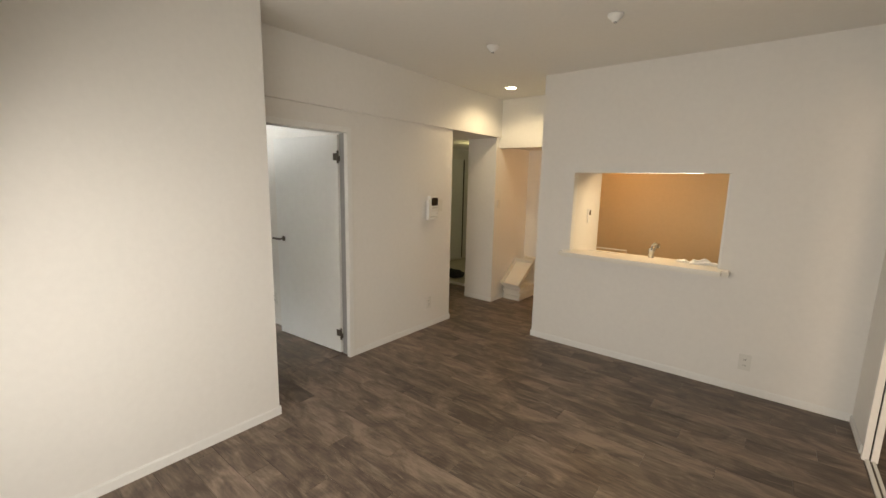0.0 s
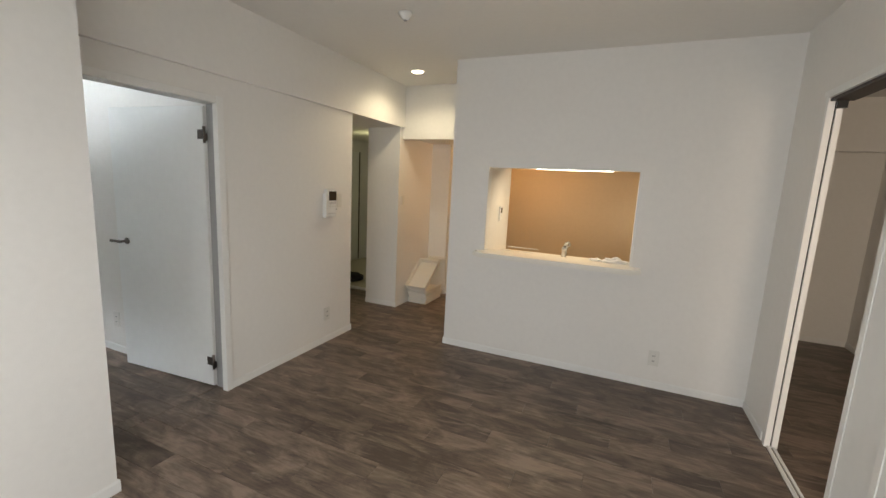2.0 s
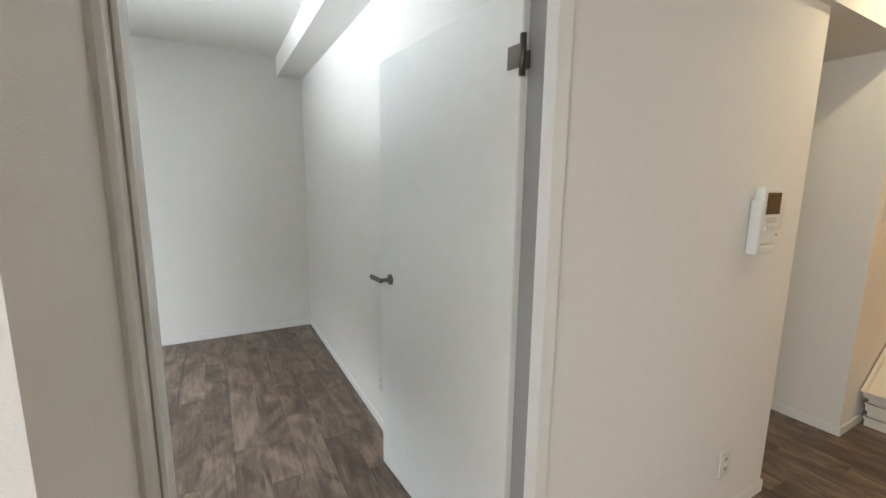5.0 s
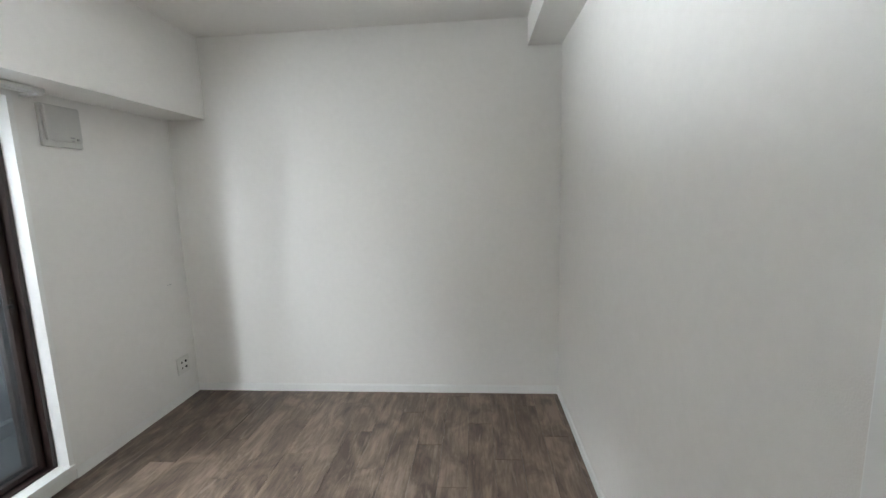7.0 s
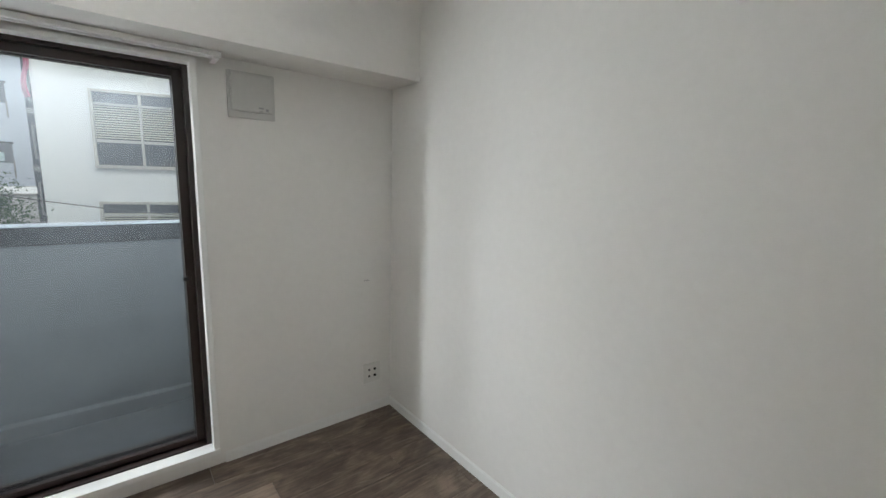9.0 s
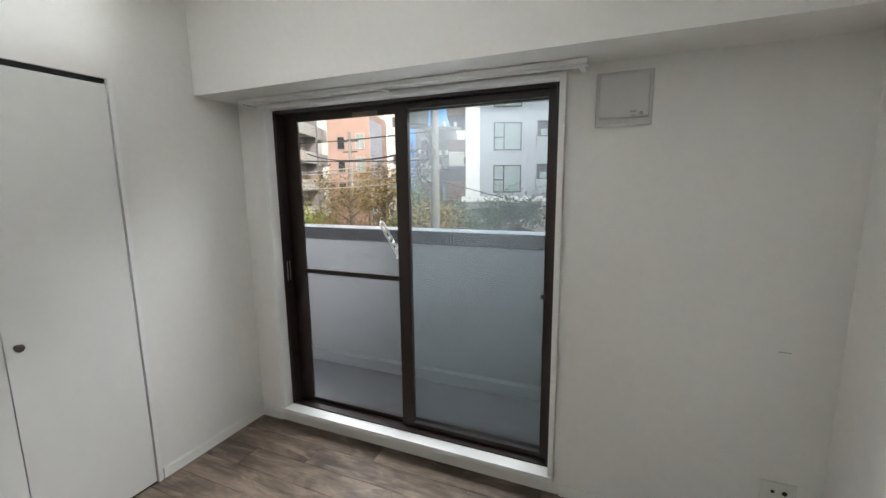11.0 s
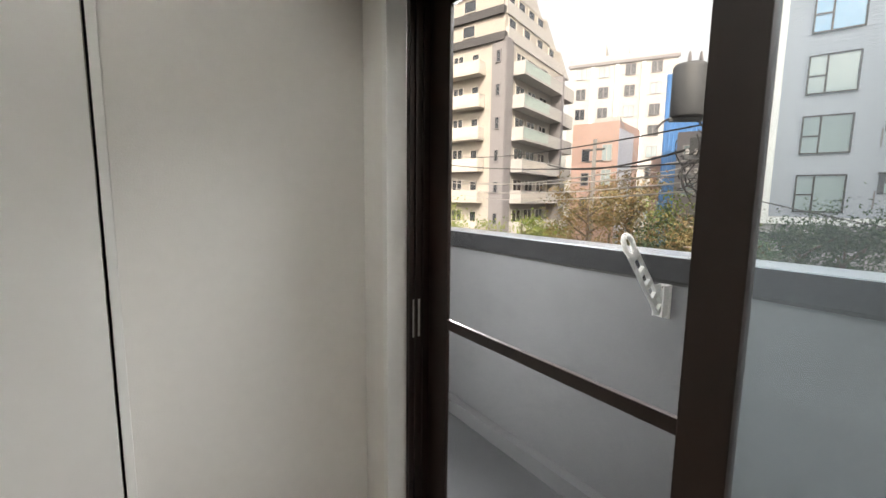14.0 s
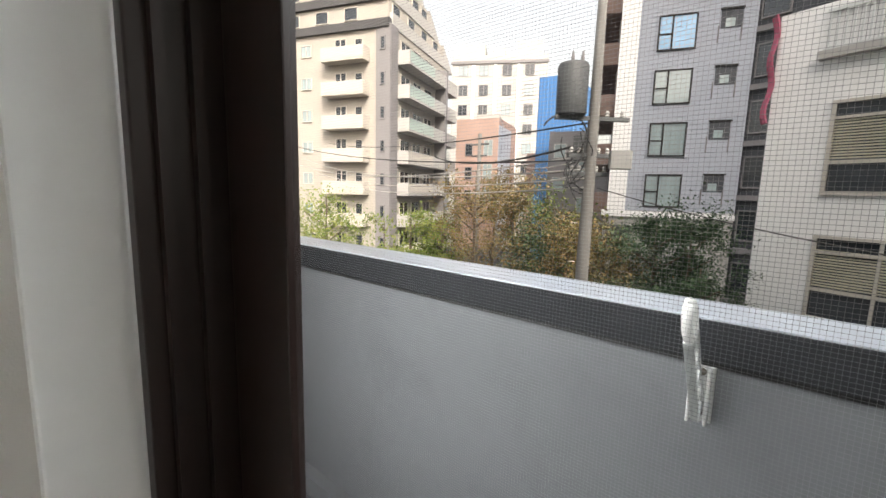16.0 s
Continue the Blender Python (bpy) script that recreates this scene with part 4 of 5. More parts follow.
# cream apartment block with stepped top
def block_a():
    c = Vector((26.7, -27.3))
    u, v = Vector((0.327, -0.945)), Vector((0.945, 0.327))
    far = c + v * 13.0
    o, w = facade("apartment_building", far, c, 14.5, GZ, 15.6, CREAM, "cream apartment building with green-panelled balconies and a stepped top")
    top = 21.6
    # side street face: local frame turned round the corner
    m = pose(w, 0, 0, 0, 0, 90)
    part("pier", bm_boxes([(w - 1.3, w + 0.12, -0.15, 0.0, 0, top)]), GREYF, o, "grey corner pier")
    part("pier", bm_turn(bm_boxes([(0.0, 1.3, -0.15, 0.0, 0, top), (10.6, 11.2, -1.25, 0.0, 0, top - 1.0)]), m), GREYF, o, "grey corner pier")
    for i in range(7):
        z = 1.2 + i * 2.9
        b = part("balcony", bm_boxes([(w - 6.4, w - 2.0, -1.15, 0.0, z, z + 0.18), (w - 6.4, w - 2.0, -1.15, -1.03, z + 0.18, z + 1.2), (w - 6.4, w - 6.28, -1.03, 0.0, z + 0.18, z + 1.2), (w - 2.12, w - 2.0, -1.03, 0.0, z + 0.18, z + 1.2)], 0.05), TAN, o)
        window(o, w - 5.6, w - 4.4, z + 0.3, z + 2.2, DARKPANE, [(0, 0.56, 0.64, 0, 1.9)], TAN)
        window(o, w - 9.4, w - 8.2, z + 0.9, z + 2.0, PALEPANE, [(0, 0.56, 0.64, 0, 1.1)], TAN)
        window(o, w - 0.85, w - 0.35, z + 0.9, z + 2.0, DARKPANE, (), GREYF, pose(0, -0.15, 0))
        window(o, w - 3.5, w - 2.7, z + 0.9, z + 2.1, DARKPANE, (), TAN)
        s = part("balcony", bm_turn(bm_boxes([(1.3, 10.6, -1.3, 0.0, z, z + 0.22), (1.3, 1.42, -1.3, 0.0, z + 0.22, z + 1.2)]), m), WHITEF, o)
        part("railing", bm_turn(bm_boxes([(1.42, 7.2, -1.3, -1.22, z + 0.22, z + 1.15)]), m), GREENRAIL if i in (4, 5, 6) else TAN, s, "balcony railing panel")
        part("railing", bm_turn(bm_boxes([(7.2, 10.6, -1.3, -1.2, z + 0.22, z + 1.2)]), m), WHITEF, s)
        part("handrail", bm_turn(bm_boxes([(1.42, 7.2, -1.32, -1.2, z + 1.15, z + 1.21)]), m), ALU, s)
        for x in (2.0, 4.6, 7.4):
            window(o, x, x + 1.9, z + 0.3, z + 2.3, DARKPANE, [(0, 0.92, 0.99, 0, 2.0)], TAN, m)
        part("balcony", bm_turn(bm_boxes([(11.2, 14.4, -1.2, 0.0, z - 0.2, z), (11.2, 14.4, -1.2, -1.08, z, z + 1.2)]), m), WHITEF, o)
        window(o, 11.6, 13.6, z + 0.1, z + 2.2, DARKPANE, (), TAN, m)
    # stepped upper storeys with dark eaves, each shorter towards the back
    for i, (ins, z, back) in enumerate(((0.25, 21.6, 13.4), (0.5, 23.9, 9.8), (0.8, 26.2, 6.2), (1.4, 28.5, 3.2))):
        h, f = 2.3, ins * 0.6
        st = part("upper_storey", bm_boxes([(0.0, w - ins, f, back, z, z + h)], 0.05), CREAM, o)
        part("eave", bm_boxes([(-0.3, w - ins + 0.25, f - 0.45, f + 0.1, z - 0.25, z + 0.45)]), BANDF, st, "dark eave band")
        part("terrace_wall", bm_boxes([(w - ins + 0.02, w - ins + 0.35, f + 0.15, back + 0.4, z - 0.1, z + 1.0)]), WHITEF, st)
        bm_ = bmesh.new()
        va = [bm_.verts.new(p) for p in ((w - ins, back, z + 0.1), (w - ins, back + 3.2, z + 0.1), (w - ins, back, z + h + 0.3))]
        vb = [bm_.verts.new((q.co.x - 3.0, q.co.y, q.co.z)) for q in va]
        for q in ((va[0], va[1], va[2]), (vb[2], vb[1], vb[0]), (va[0], vb[0], vb[1], va[1]), (va[1], vb[1], vb[2], va[2]), (va[2], vb[2], vb[0], va[0])):
            bm_.faces.new(q)
        part("sloping_roof", bm_, WHITEF, st)
        for k in range(4):
            y = f + 0.6 + k * (back - 1.2) / 4
            window(st, y, y + min(1.5, (back - 1.2) / 5), z + 1.0, z + 2.0, DARKPANE, (), TAN, m @ pose(0, ins - 0.02, 0))
        for x in (2.0, 5.2, 8.3):
            window(st, x, x + 1.4, z + 0.7, z + 1.8, DARKPANE, (), TAN, pose(0, f, 0))


block_a()


def block_b():
    o, w = facade("distant_tower", (46.8, -60.6), (32.6, -68.7), 14, GZ, 25.0, WHITEF, "pale concrete tower with small paired windows")
    part("parapet_band", bm_boxes([(-0.2, w + 0.2, -0.2, 0.1, 29.6, 30.1)]), GREYF, o)
    for x0, x1, h in ((1, 5.5, 2.6), (7, 9, 1.8), (11, 15.5, 2.8)):
        part("roof_housing", bm_boxes([(x0, x1, 2, 7, 31.0, 31.0 + h)]), WHITEF, o)
    for i in range(1, 9):
        for x in (2.0, 5.6, 9.6, 13.4):
            z = 30.9 - i * 3.3
            window(o, x - 0.8, x + 0.8, z, z + 1.8, DARKPANE if (i + int(x)) % 3 else PALEPANE, [(0, 0.75, 0.85, 0, 1.8)], GREYF)
    for x in (3.8, 7.6, 11.5):
        part("rib", bm_boxes([(x - 0.25, x + 0.25, -0.3, 0.0, 0, 29.4)]), TILEW, o)


block_b()


def block_red():
    o, w = facade("brick_house", (33.5, -45.5), (28.0, -47.1), 9, GZ, 10.9, PINKB, "pink brick house with a slanted grey gable side")
    m = pose(w, 0, 0, 0, 0, 90)
    part("side_wall", bm_turn(bm_boxes([(0.0, 6.0, -0.06, 0, 0, 16.0)]), m), SIDING, o)
    bm_ = bmesh.new()
    vs = [bm_.verts.new(p) for p in ((w, 0, 16.9), (w, 0, 17.4), (w, 8, 13.6), (w, 8, 13.1), (w - 3, 0, 16.9), (w - 3, 0, 17.4), (w - 3, 8, 13.6), (w - 3, 8, 13.1))]
    for q in ((0, 1, 2, 3), (7, 6, 5, 4), (0, 4, 5, 1), (1, 5, 6, 2), (2, 6, 7, 3), (3, 7, 4, 0)):
        bm_.faces.new([vs[i] for i in q])
    part("roof", bm_, WHITEF, o)
    for i in range(3):
        window(o, w - 1.9, w - 0.7, 12.2 - i * 3, 14.2 - i * 3, PALEPANE, [(0, 0.55, 0.62, 0, 2)], WHITEF)
        window(o, w - 4.4, w - 3.4, 12.2 - i * 3, 13.8 - i * 3, DARKPANE, (), GREYF)
    o2, w2 = facade("blue_building", (21.07, -44.0), (17.2, -44.6), 10, GZ, 14.0, BLUEF, "tall building wrapped in ribbed blue sheeting")
    part("rib", bm_boxes([(0.15 + i * 0.4, 0.22 + i * 0.4, -0.07, 0, 0, 19.8) for i in range(10)]), BLUEF, o2)
    o3_, w3 = facade("orange_house", (24.6, -48.5), (20.4, -49.5), 6, GZ, 6.5, PINKB, "low red-orange house between the towers")
    for i in range(2):
        window(o3_, 0.8, 2.4, 9.0 - i * 3, 10.4 - i * 3, PALEPANE, (), GREYF)
    for q, zt in (((16.6, -38.0), 7.2), ((13.4, -36.0), 5.4)):
        o4, w4 = facade("low_building", q, (q[0] - 3.4, q[1] - 0.9), 6, GZ, zt, GREYF, "grey low building behind the street pole")
        for i in range(2):
            window(o4, 0.5, 1.6, zt + 3.6 - i * 3, zt + 4.9 - i * 3, PALEPANE, (), WHITEF)


block_red()


def block_c():
    p0, p1 = Vector((6.76, -25.57)), Vector((1.01, -27.62))
    o, w = facade("siding_apartment", p0, p1, 9, GZ + 6.7, 20.0, SIDING, "grey-white ribbed siding apartment tower with tall windows")
    part("ground_storey", bm_boxes([(0.0, w, 0.1, 9, -6.7, 0)]), WHITEF, o)
    part("canopy", bm_boxes([(-0.8, 1.5, -1.0, 0.1, -1.0, -0.8)]), DARKF, o)
    part("ledge", bm_boxes([(-0.3, w, -0.12, 0.1, -0.35, -0.02)]), TILEW, o)
    # fine horizontal ribs of the cladding, joined
    rb = part("cladding_rib", bm_boxes([(0.9, w - 0.05, -0.022, 0.0, 0.1 + i * 0.16, 0.16 + i * 0.16) for i in range(110)]), SIDING, o)
    tagged(rb, kind="stuff")
    for i in range(6):
        z = 0.22 + i * 2.68
        window(o, 1.78, 3.55, z, z + 1.75, (PALEPANE, PALEPANE, PALEPANE, BLUEPANE, PALEPANE, PALEPANE)[i], [(0, 0.62, 0.70, 0, 1.75), (0, 0.07, 0.62, 0.78, 0.86)], BLACK)
        # box stands proud of the wall; recess shade is in its colour
        r = part("recess_window", bm_boxes([(4.55, 5.45, -0.05, 0.03, z + 0.85, z + 1.75)]), DARKF, o, "small window, recess shade put into its dark box")
        part("pane", bm_boxes([(4.75, 5.15, -0.07, -0.045, z + 0.9, z + 1.3)]), PALEPANE, r)
        part("lintel", bm_boxes([(4.5, 5.5, -0.12, 0, z + 1.72, z + 1.8)]), BLACK, o)
        for x in (4.45, 5.42):
            part("downpipe", bm_boxes([(x, x + 0.06, -0.05, 0, z + 0.2, z + 1.0)]), GREYF, o)
        # brown balconies on the side towards the street
        part("side_balcony", bm_boxes([(-1.25, 0.0, 0.3, 8.0, z - 0.4, z + 0.75)], 0.03), BROWNF, o, "brown balcony parapet")
        part("side_opening", bm_boxes([(-0.06, 0.02, 0.9, 7.0, z + 0.75, z + 2.1)]), DARKPANE, o)
    part("corner_pier", bm_boxes([(-0.02, 0.9, -0.05, 0.3, 0, 18.8)]), TILEW, o)
    # added block that holds the gap's shade in its dark colour
    o2, w2 = facade("gap_block", (1.3, -28.0), (-2.2, -27.0), 4, GZ, 16.0, DARKF, "block added between two buildings, the gap's shade put into its colour")
    for i in range(7):
        part("block_band", bm_boxes([(0, w2, -0.3, 0, 2.0 + i * 2.7, 2.25 + i * 2.7)]), GREYF, o2)
        window(o2, 0.4, 1.6, 2.6 + i * 2.7, 4.2 + i * 2.7, DARKPANE, (), GREYF)


block_c()


def block_d():
    p0, p1 = Vector((-0.43, -15.55)), Vector((-14.5, -10.9))
    o, w = facade("white_tiled_house", p0, p1, 9, GZ, 6.0, TILEW, "white tiled house with cream louvred windows")
    tl = part("tile_course", bm_boxes([(0.02, w, -0.012, 0.0, 0.06 + i * 0.2, 0.245 + i * 0.2) for i in range(58)]), TILEW, o)
    tagged(tl, kind="stuff")
    for zt, zb in ((3.74, 1.58), (0.62, -1.44), (-2.5, -4.6)):
        for x in (1.27, 5.4, 9.6):
            f = part("window", bm_boxes([(x, x + 2.9, -0.10, 0.02, zb - GZ, zb - GZ + 0.09), (x, x + 2.9, -0.10, 0.02, zt - GZ - 0.07, zt - GZ), (x, x + 0.07, -0.09, 0.02, zb - GZ + 0.09, zt - GZ - 0.07), (x + 2.83, x + 2.9, -0.09, 0.02, zb - GZ + 0.09, zt - GZ - 0.07), (x + 1.15, x + 1.21, -0.08, 0.02, zb - GZ + 0.09, zt - GZ - 0.07), (x + 0.07, x + 2.83, -0.085, 0.02, zb - GZ + 0.72, zb - GZ + 0.80), (x + 0.07, x + 2.83, -0.085, 0.02, zt - GZ - 0.42, zt - GZ - 0.36)]), TAN, o, "cream window frame")
            part("pane", bm_boxes([(x + 0.07, x + 2.83, -0.015, 0.015, zb - GZ + 0.05, zt - GZ - 0.05)]), DARKPANE, f)
            lv = part("louvre", bm_boxes([(x + 0.07, x + 2.83, -0.05, -0.02, zb - GZ + 0.84 + i * 0.065, zb - GZ + 0.875 + i * 0.065) for i in range(14)]), LOUVRE, f)
            tagged(lv, kind="stuff")
    # roof terrace rail
    r = part("terrace_rail", bm_boxes([(0.95, w, -0.1, -0.04, 11.75, 11.82), (0.95, w, -0.1, -0.04, 10.9, 10.96)]), ALU, o)
    part("terrace_slab", bm_boxes([(0.9, w, -0.25, 0.0, 10.7, 10.88)]), WHITEF, o)
    part("baluster", bm_boxes([(1.0 + i * 0.14, 1.03 + i * 0.14, -0.085, -0.055, 10.96, 11.75) for i in range(60)]), ALU, r)
    bn = thing("pink_banner", pose(-0.35, -15.60, 3.4, 0, 0, -70), "faded pink hanging banner on the house corner", "banner")
    bm_ = bmesh.new()
    rows_ = [[bm_.verts.new((x + 0.025 * math.sin(z * 3.1), y + 0.05 * math.sin(z * 5), z)) for x, y in ((-0.16, -0.02), (0.16, -0.02), (0.16, 0.02), (-0.16, 0.02))] for z in np.linspace(0, 2.64, 34).tolist()]
    for a, b in zip(rows_, rows_[1:]):
        for k in range(4):
            bm_.faces.new((a[k], a[(k + 1) % 4], b[(k + 1) % 4], b[k]))
    part("cloth", bm_, PINK, bn)


block_d()


def street_pole():
    x, y = 2.45, -11.0
    o = thing("utility_pole", pose(x, y, GZ), "concrete utility pole with a transformer, arms and coiled cables", "utility pole")
    part("pole", bm_tube([(0, 0, 0), (-0.02, 0, 6), (-0.03, -0.02, 9.3), (-0.04, -0.03, 14.0)], [0.17, 0.145, 0.115, 0.075], 16), CONCRETE, o, smooth=True)
    tr = part("transformer", bm_turn(bm_lathe([(0.31, 0), (0.33, 0.03), (0.33, 1.02), (0.30, 1.08), (0.1, 1.11)], 20), pose(0.36, 0.33, 9.15)), TRANSF, o, "grey ribbed transformer", True)
    part("bushing", bm_turn(bm_lathe([(0.04, 0), (0.05, 0.05), (0.03, 0.1), (0.045, 0.14), (0.02, 0.3)], 10), pose(0.22, 0.2, 10.2)), GREYF, tr)
    part("bushing", bm_turn(bm_lathe([(0.04, 0), (0.05, 0.05), (0.03, 0.1), (0.045, 0.14), (0.02, 0.3)], 10), pose(0.38, 0.35, 10.2)), GREYF, tr)
    for z, l in ((9.1, 0.85), (8.3, 0.5), (7.9, 0.45)):
        part("crossarm", bm_turn(bm_boxes([(-l, l, -0.045, 0.045, z - 0.045, z + 0.045)], 0.01), pose(0, 0, 0, 0, 0, 45)), TRANSF, o)
        for s in (-0.8, -0.4, 0.5, 0.85):
            part("insulator", bm_turn(bm_lathe([(0.03, 0), (0.05, 0.03), (0.03, 0.06), (0.05, 0.09), (0.02, 0.14)], 10), pose(s * l * 0.707, s * l * 0.707, z + 0.045)), WHITEF, o)
    part("junction_box", bm_turn(bm_boxes([(-0.22, 0.22, -0.12, 0.12, 8.0, 8.4)], 0.02), pose(-0.62, -0.15, 0, 0, 0, 30)), BOXG, o, "grey junction box")
    part("junction_box", bm_boxes([(0.1, 0.34, -0.1, 0.14, 8.35, 8.75)], 0.02), TRANSF, o)
    loop = [(0.42 + 0.36 * math.cos(a), 0.45 + 0.36 * math.cos(a), 8.75 + 0.42 * math.sin(a)) for a in np.linspace(0.4, 4.6, 22)]
    part("cable_loop", bm_tube(loop, 0.022, 8), CABLE, o)
    rnd = random.Random(5)
    for i in range(7):
        pts = [(rnd.uniform(-0.15, 0.55), rnd.uniform(-0.1, 0.5), 7.4 + rnd.uniform(-0.3, 0.4) + j * 0.28) for j in range(6)]
        sm = [Vector(pts[0]).lerp(Vector(pts[1]), 0.5)]
        for a, b, c in zip(pts, pts[1:], pts[2:]):
            for t in (0.2, 0.4, 0.6, 0.8, 1.0):
                p = (Vector(a).lerp(Vector(b), 0.5)) * (1 - t) ** 2 + Vector(b) * 2 * t * (1 - t) + Vector(b).lerp(Vector(c), 0.5) * t * t
                sm.append(p)
        part("cable", bm_tube(sm, 0.014, 6), CABLE, o)
    for i in range(9):
        part("step_bolt", bm_tube([(0.13, 0.1, 3.2 + i * 0.45), (0.26, 0.2, 3.2 + i * 0.45)], 0.012, 6), STEEL, o)


street_pole()


def wire(a, b, sag, r, material):
    pts = [Vector(a).lerp(Vector(b), t) - Vector((0, 0, sag * 4 * t * (1 - t))) for t in np.linspace(0, 1, 18)]
    tagged(part("overhead_cable", bm_tube(pts, r, 6), material), "thin overhead cable strung over the street", "cable", "overhead cables")


for i, (za, zb, sg, mt) in enumerate(((2.2, 4.4, 0.5, CABLE), (2.3, 3.2, 0.7, CABLEW), (2.0, 3.5, 0.6, CABLEW), (1.8, 2.6, 0.5, CABLEW), (3.0, 5.0, 0.4, CABLE), (1.6, 1.9, 0.4, CABLEW))):
    wire((2.5, -10.9, za), (24 + i * 0.8, -15.0 - i * 1.6, zb), sg, 0.02, mt)
for i in range(4):
    wire((2.4, -11.1, 1.9 + i * 0.13), (15.0 + i, -34.0, 3.0 + i * 0.5), 0.5, 0.02, CABLEW if i % 2 else CABLE)
wire((2.3, -11.2, 1.6), (-9, -10.6, 0.4), 0.5, 0.012, CABLE)
wire((2.5, -11.0, 2.6), (14.0, -19.0, 3.3), 0.4, 0.03, CABLE)
sp = thing("slim_pole", pose(12.2, -20.6, GZ), "slim grey street pole among the trees", "utility pole")
part("pole", bm_tube([(0, 0, 0), (0, 0, 10.6)], [0.14, 0.10], 12), CONCRETE, sp, smooth=True)
part("crossarm", bm_boxes([(-0.6, 0.6, -0.04, 0.04, 10.0, 10.1), (-0.5, 0.5, -0.04, 0.04, 9.4, 9.48)], 0.01), TRANSF, sp)


def tree(x, y, h, spread, mat_leaf, label, seed, leaf=0.095, n=2600, bare=0.35, low=0.35):
    rnd = random.Random(seed)
    o = thing("tree", pose(x, y, GZ), label, "tree", "street trees")
    tips = []
    bm_ = bm_tube([(0, 0, 0), (0.05, 0.02, h * 0.3), (-0.04, 0.05, h * 0.6), (0.02, 0, h * 0.95)], [0.16, 0.12, 0.075, 0.02], 10)
    part("trunk", bm_, BARK, o, smooth=True)
    for i in range(13):
        a, z = rnd.uniform(0, 6.28), h * rnd.uniform(low, 0.85)
        l = spread * rnd.uniform(0.55, 1.05) * (1.15 - 0.5 * z / h)
        mid = Vector((math.cos(a) * l * 0.5, math.sin(a) * l * 0.5, z + l * 0.35))
        end = Vector((math.cos(a + 0.3) * l, math.sin(a + 0.3) * l, z + l * 0.75))
        part("limb", bm_tube([(0, 0, z), mid, end], [0.06, 0.035, 0.012], 7), BARK, o)
        tips += [mid, end, (mid + end) / 2, end + Vector((rnd.uniform(-.4, .4), rnd.uniform(-.4, .4), rnd.uniform(-.2, .5)))]
    v, f = [], []
    for i in range(int(n * 2.2)):
        c = rnd.choice(tips)
        r = spread * bare
        p = c + Vector((rnd.gauss(0, r), rnd.gauss(0, r), rnd.gauss(0, r * 0.75)))
        if noise.noise(p * 1.3 + Vector((seed, 0, 0))) < -0.12:
            continue
        d1 = Vector((rnd.uniform(-1, 1), rnd.uniform(-1, 1), rnd.uniform(-1, 1))).normalized()
        d2 = d1.orthogonal().normalized()
        s = leaf * rnd.uniform(0.5, 1.3)
        k = len(v)
        v += [p - d1 * s, p + d2 * s * 0.45, p + d1 * s, p - d2 * s * 0.45]
        f.append((k, k + 1, k + 2, k + 3))
    me = bpy.data.meshes.new("crown")
    me.from_pydata(v, [], f)
    me.materials.append(mat_leaf)
    c = new("crown", me)
    c.parent = o


AUT, GRN, YEL = "street tree in thinning yellow-brown autumn leaf", "dense dark green street tree", "low bright green sunlit shrub"
tree(10.7, -18.3, 8.9, 1.9, LEAF_A, AUT, 1, n=2600, bare=0.22, leaf=0.075)
tree(8.3, -17.9, 8.0, 1.7, LEAF_A, AUT, 2, n=2600, bare=0.22, leaf=0.075)
tree(12.6, -23.0, 9.0, 2.0, LEAF_A, AUT, 3, n=2600, bare=0.24, leaf=0.08)
tree(6.6, -18.4, 7.3, 1.5, LEAF_G, GRN, 4, n=6000, leaf=0.065)
tree(7.6, -21.5, 7.6, 1.7, LEAF_Y, "street tree with bright green leaf", 11, n=2400)
tree(4.7, -16.8, 6.8, 1.4, LEAF_A, AUT, 5, n=4200, bare=0.28, leaf=0.06)
tree(3.5, -15.8, 6.6, 1.3, LEAF_A, AUT, 12, n=4200, bare=0.28, leaf=0.06)
tree(2.0, -15.9, 7.0, 1.5, LEAF_G, GRN, 6, n=11000, leaf=0.05, bare=0.26)
tree(1.0, -15.6, 6.9, 1.25, LEAF_G, GRN, 7, n=11000, leaf=0.05, bare=0.26)
tree(0.5, -14.3, 5.9, 0.9, LEAF_G, GRN, 8, n=9000, leaf=0.045, bare=0.26)
tree(14.4, -17.6, 6.6, 1.2, LEAF_Y, YEL, 9, n=2200)
tree(16.5, -17.6, 6.2, 1.3, LEAF_Y, YEL, 10, n=2000)
tree(13.0, -18.6, 6.3, 1.1, LEAF_Y, YEL, 13, n=2000)
tree(19.5, -15.8, 7.4, 1.8, LEAF_Y, YEL, 14, n=2400)


def car(x, y, rz):
    o = thing("parked_car", pose(x, y, GZ, 0, 0, rz), "white parked car in the street below the trees", "car")
    bm_ = bm_boxes([(-2.1, 2.1, -0.82, 0.82, 0.3, 0.85)], 0.12)
    part("body", bm_, PAINTW, o)
    cb = bm_boxes([(-1.3, 1.1, -0.74, 0.74, 0.85, 1.45)])
    for q in cb.verts:
        if q.co.z > 1.2:
            q.co.x *= 0.72
            q.co.y *= 0.86
    part("cabin", cb, DARKPANE, o)
    part("roof", bm_boxes([(-0.9, 0.75, -0.62, 0.62, 1.44, 1.50)], 0.02), PAINTW, o)
    for sx in (-1.3, 1.3):
        for sy in (-0.8, 0.8):
            part("wheel", bm_turn(bm_lathe([(0.30, -0.09), (0.32, -0.05), (0.32, 0.05), (0.30, 0.09)], 16), pose(sx, sy, 0.32, 90)), RUBBER, o)


car(15.3, -20.5, 30)

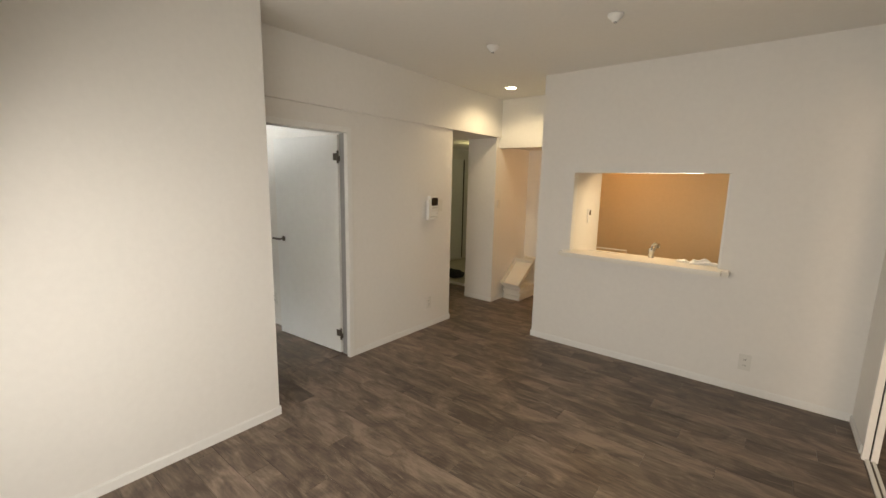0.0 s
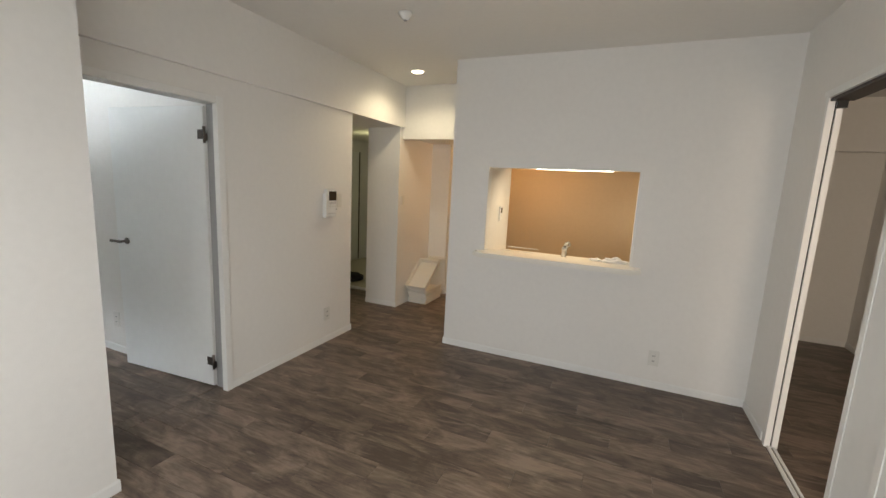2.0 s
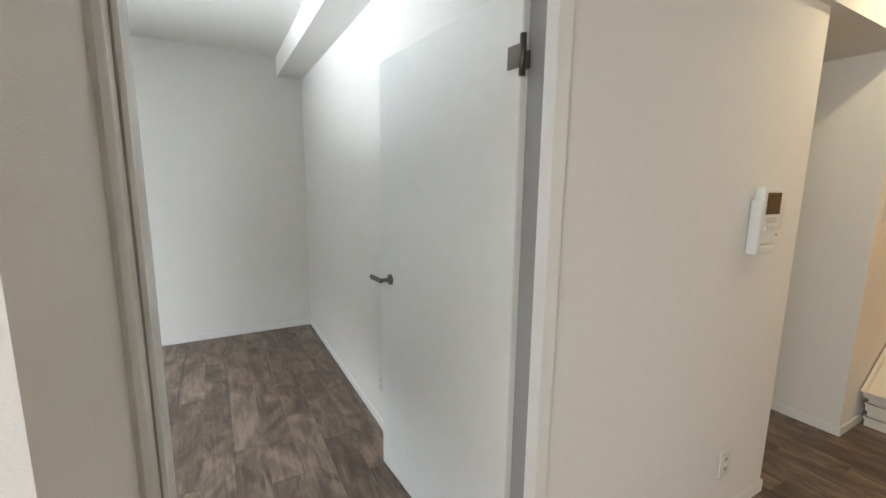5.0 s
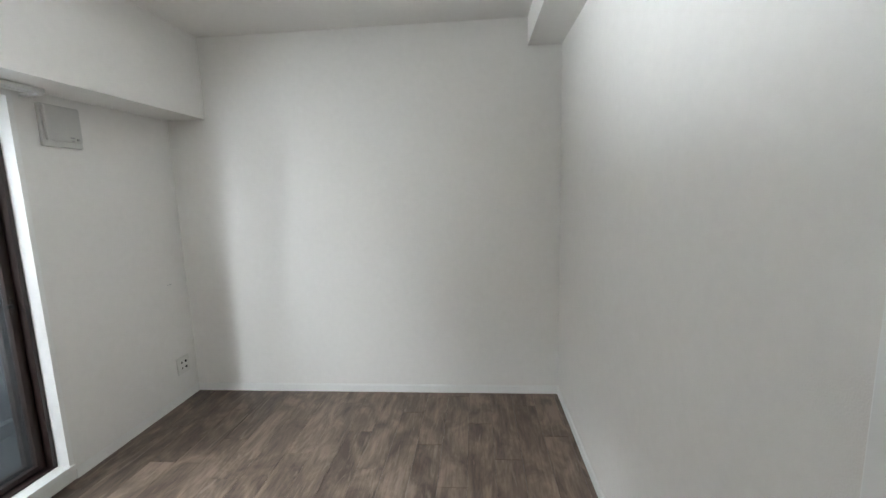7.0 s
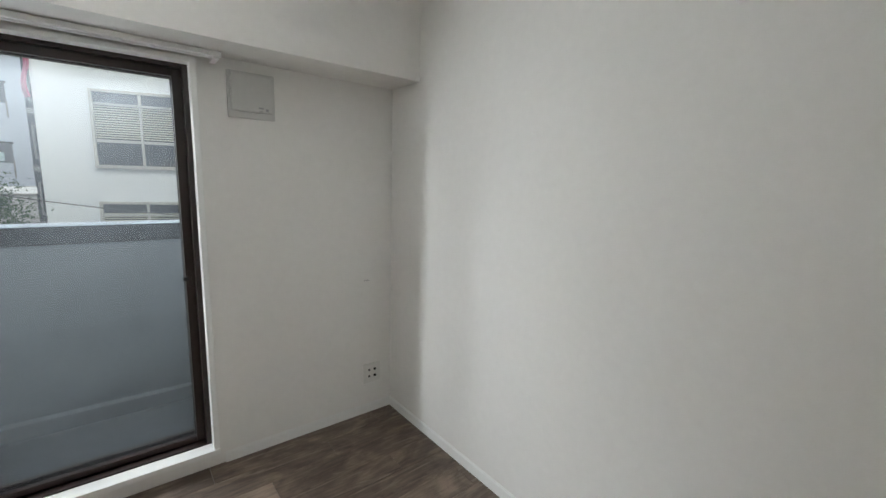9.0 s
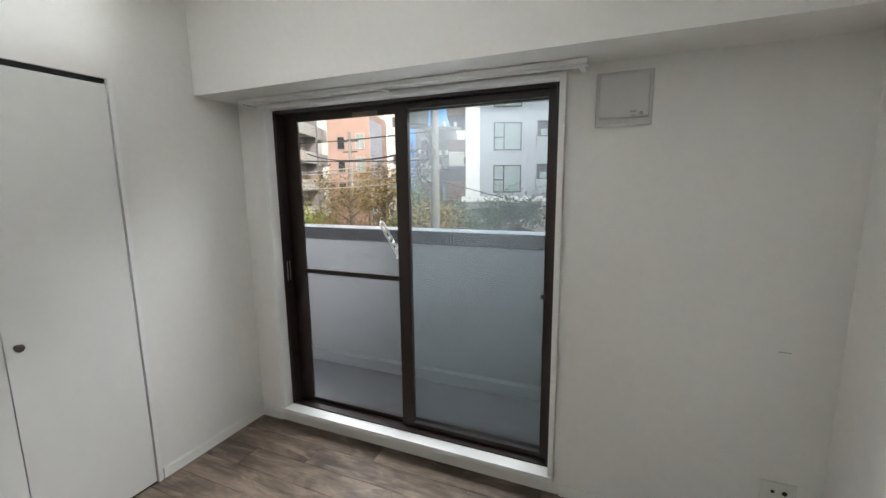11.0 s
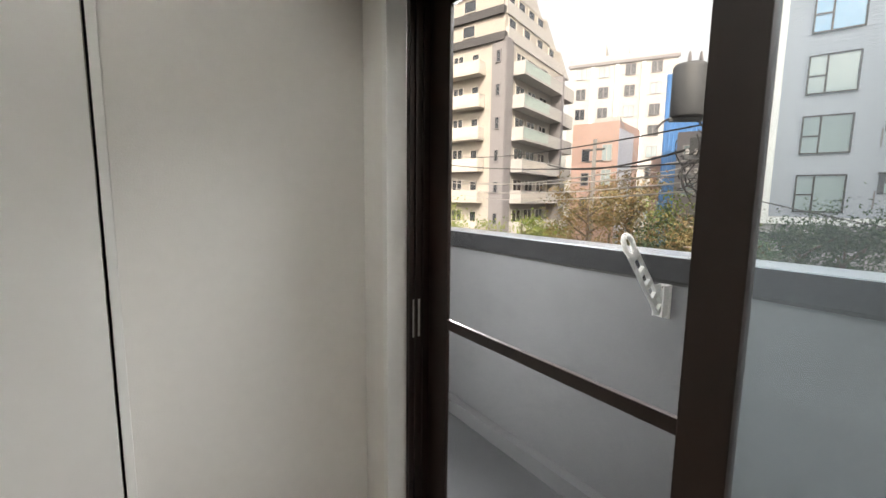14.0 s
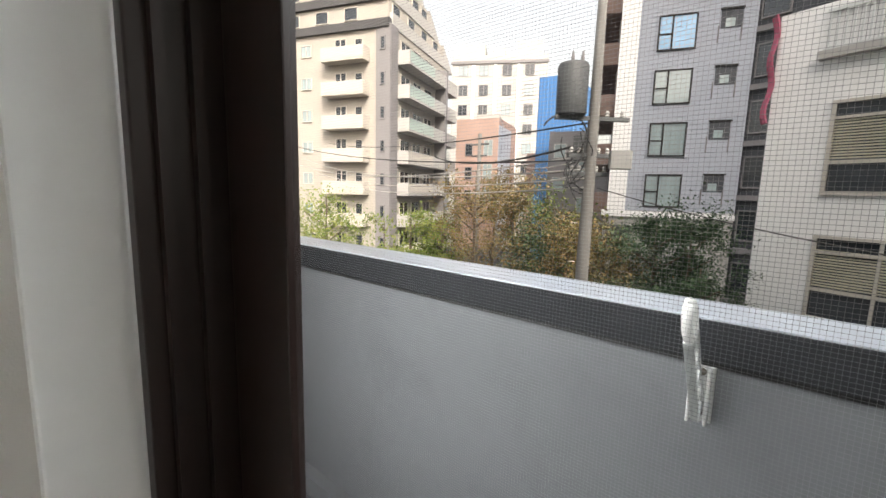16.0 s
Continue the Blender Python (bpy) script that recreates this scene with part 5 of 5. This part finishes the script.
# ---- plank floors ----
struct("floor_base", [(-3.44, 4.86, -1.79, 5.8, -0.10, -0.008)], JOINT, "floor bed under the planks")
PITCH, LONG = 0.148, 0.905
plank_mesh = {}


def plank(parent, x0, x1, y0, y1):
    w, d = x1 - x0, y1 - y0
    if w < 0.01 or d < 0.01:
        return
    key = (round(w, 3), round(d, 3))
    if key not in plank_mesh:
        me = bpy.data.meshes.new("plank")
        e = 0.0012
        a, b = w / 2 - 0.0006, d / 2 - 0.0006
        v = [(-a, -b, -0.008), (a, -b, -0.008), (a, b, -0.008), (-a, b, -0.008), (-a, -b, -e), (a, -b, -e), (a, b, -e), (-a, b, -e), (-a + e, -b + e, 0), (a - e, -b + e, 0), (a - e, b - e, 0), (-a + e, b - e, 0)]
        f = [(0, 1, 5, 4), (1, 2, 6, 5), (2, 3, 7, 6), (3, 0, 4, 7), (4, 5, 9, 8), (5, 6, 10, 9), (6, 7, 11, 10), (7, 4, 8, 11), (8, 9, 10, 11)]
        me.from_pydata(v, [], f)
        me.materials.append(WOOD)
        plank_mesh[key] = me
    ob = new("plank", plank_mesh[key])
    ob.parent = parent
    ob.location = ((x0 + x1) / 2, (y0 + y1) / 2, 0)


def planks(name, rects, label):
    fl = thing(name, pose(0, 0, 0), label, "floor", kind="structure")
    for x0, x1, y0, y1 in rects:
        for j in range(int((y0 + 0.02) // PITCH) - 1, int((y1 + 0.02) // PITCH) + 1):
            a, b = max(y0, -0.02 + j * PITCH), min(y1, -0.02 + (j + 1) * PITCH)
            if b - a < 0.005:
                continue
            off = (j * 0.377) % 1.0 * LONG
            for kx in range(int((x0 - off) // LONG), int((x1 - off) // LONG) + 1):
                plank(fl, max(x0, off + kx * LONG), min(x1, off + (kx + 1) * LONG), a, b)


planks("floor_living", [(0.372, 3.4, -1.79, -0.02), (-0.11, 3.4, -0.02, 2.47), (-0.11, 0.976, 2.47, 4.09), (0.265, 0.976, 4.09, 4.62)], "dark grey-brown wood-look plank floor")
planks("floor_kitchen", [(0.976, 3.4, 3.22, 4.62)], "dark wood-look plank floor of the kitchen")
planks("floor_corridor", [(-2.1, -0.11, 2.302, 3.66)], "dark wood-look plank floor of the corridor")
planks("floor_bedroom", [(-3.34, -0.44, -1.79, -0.02), (-3.34, -0.11, -0.02, 0.904)], "dark grey-brown wood-look plank floor")
planks("floor_side_room", [(3.4, 4.76, -1.79, 4.56)], "dark wood-look plank floor of the side room")
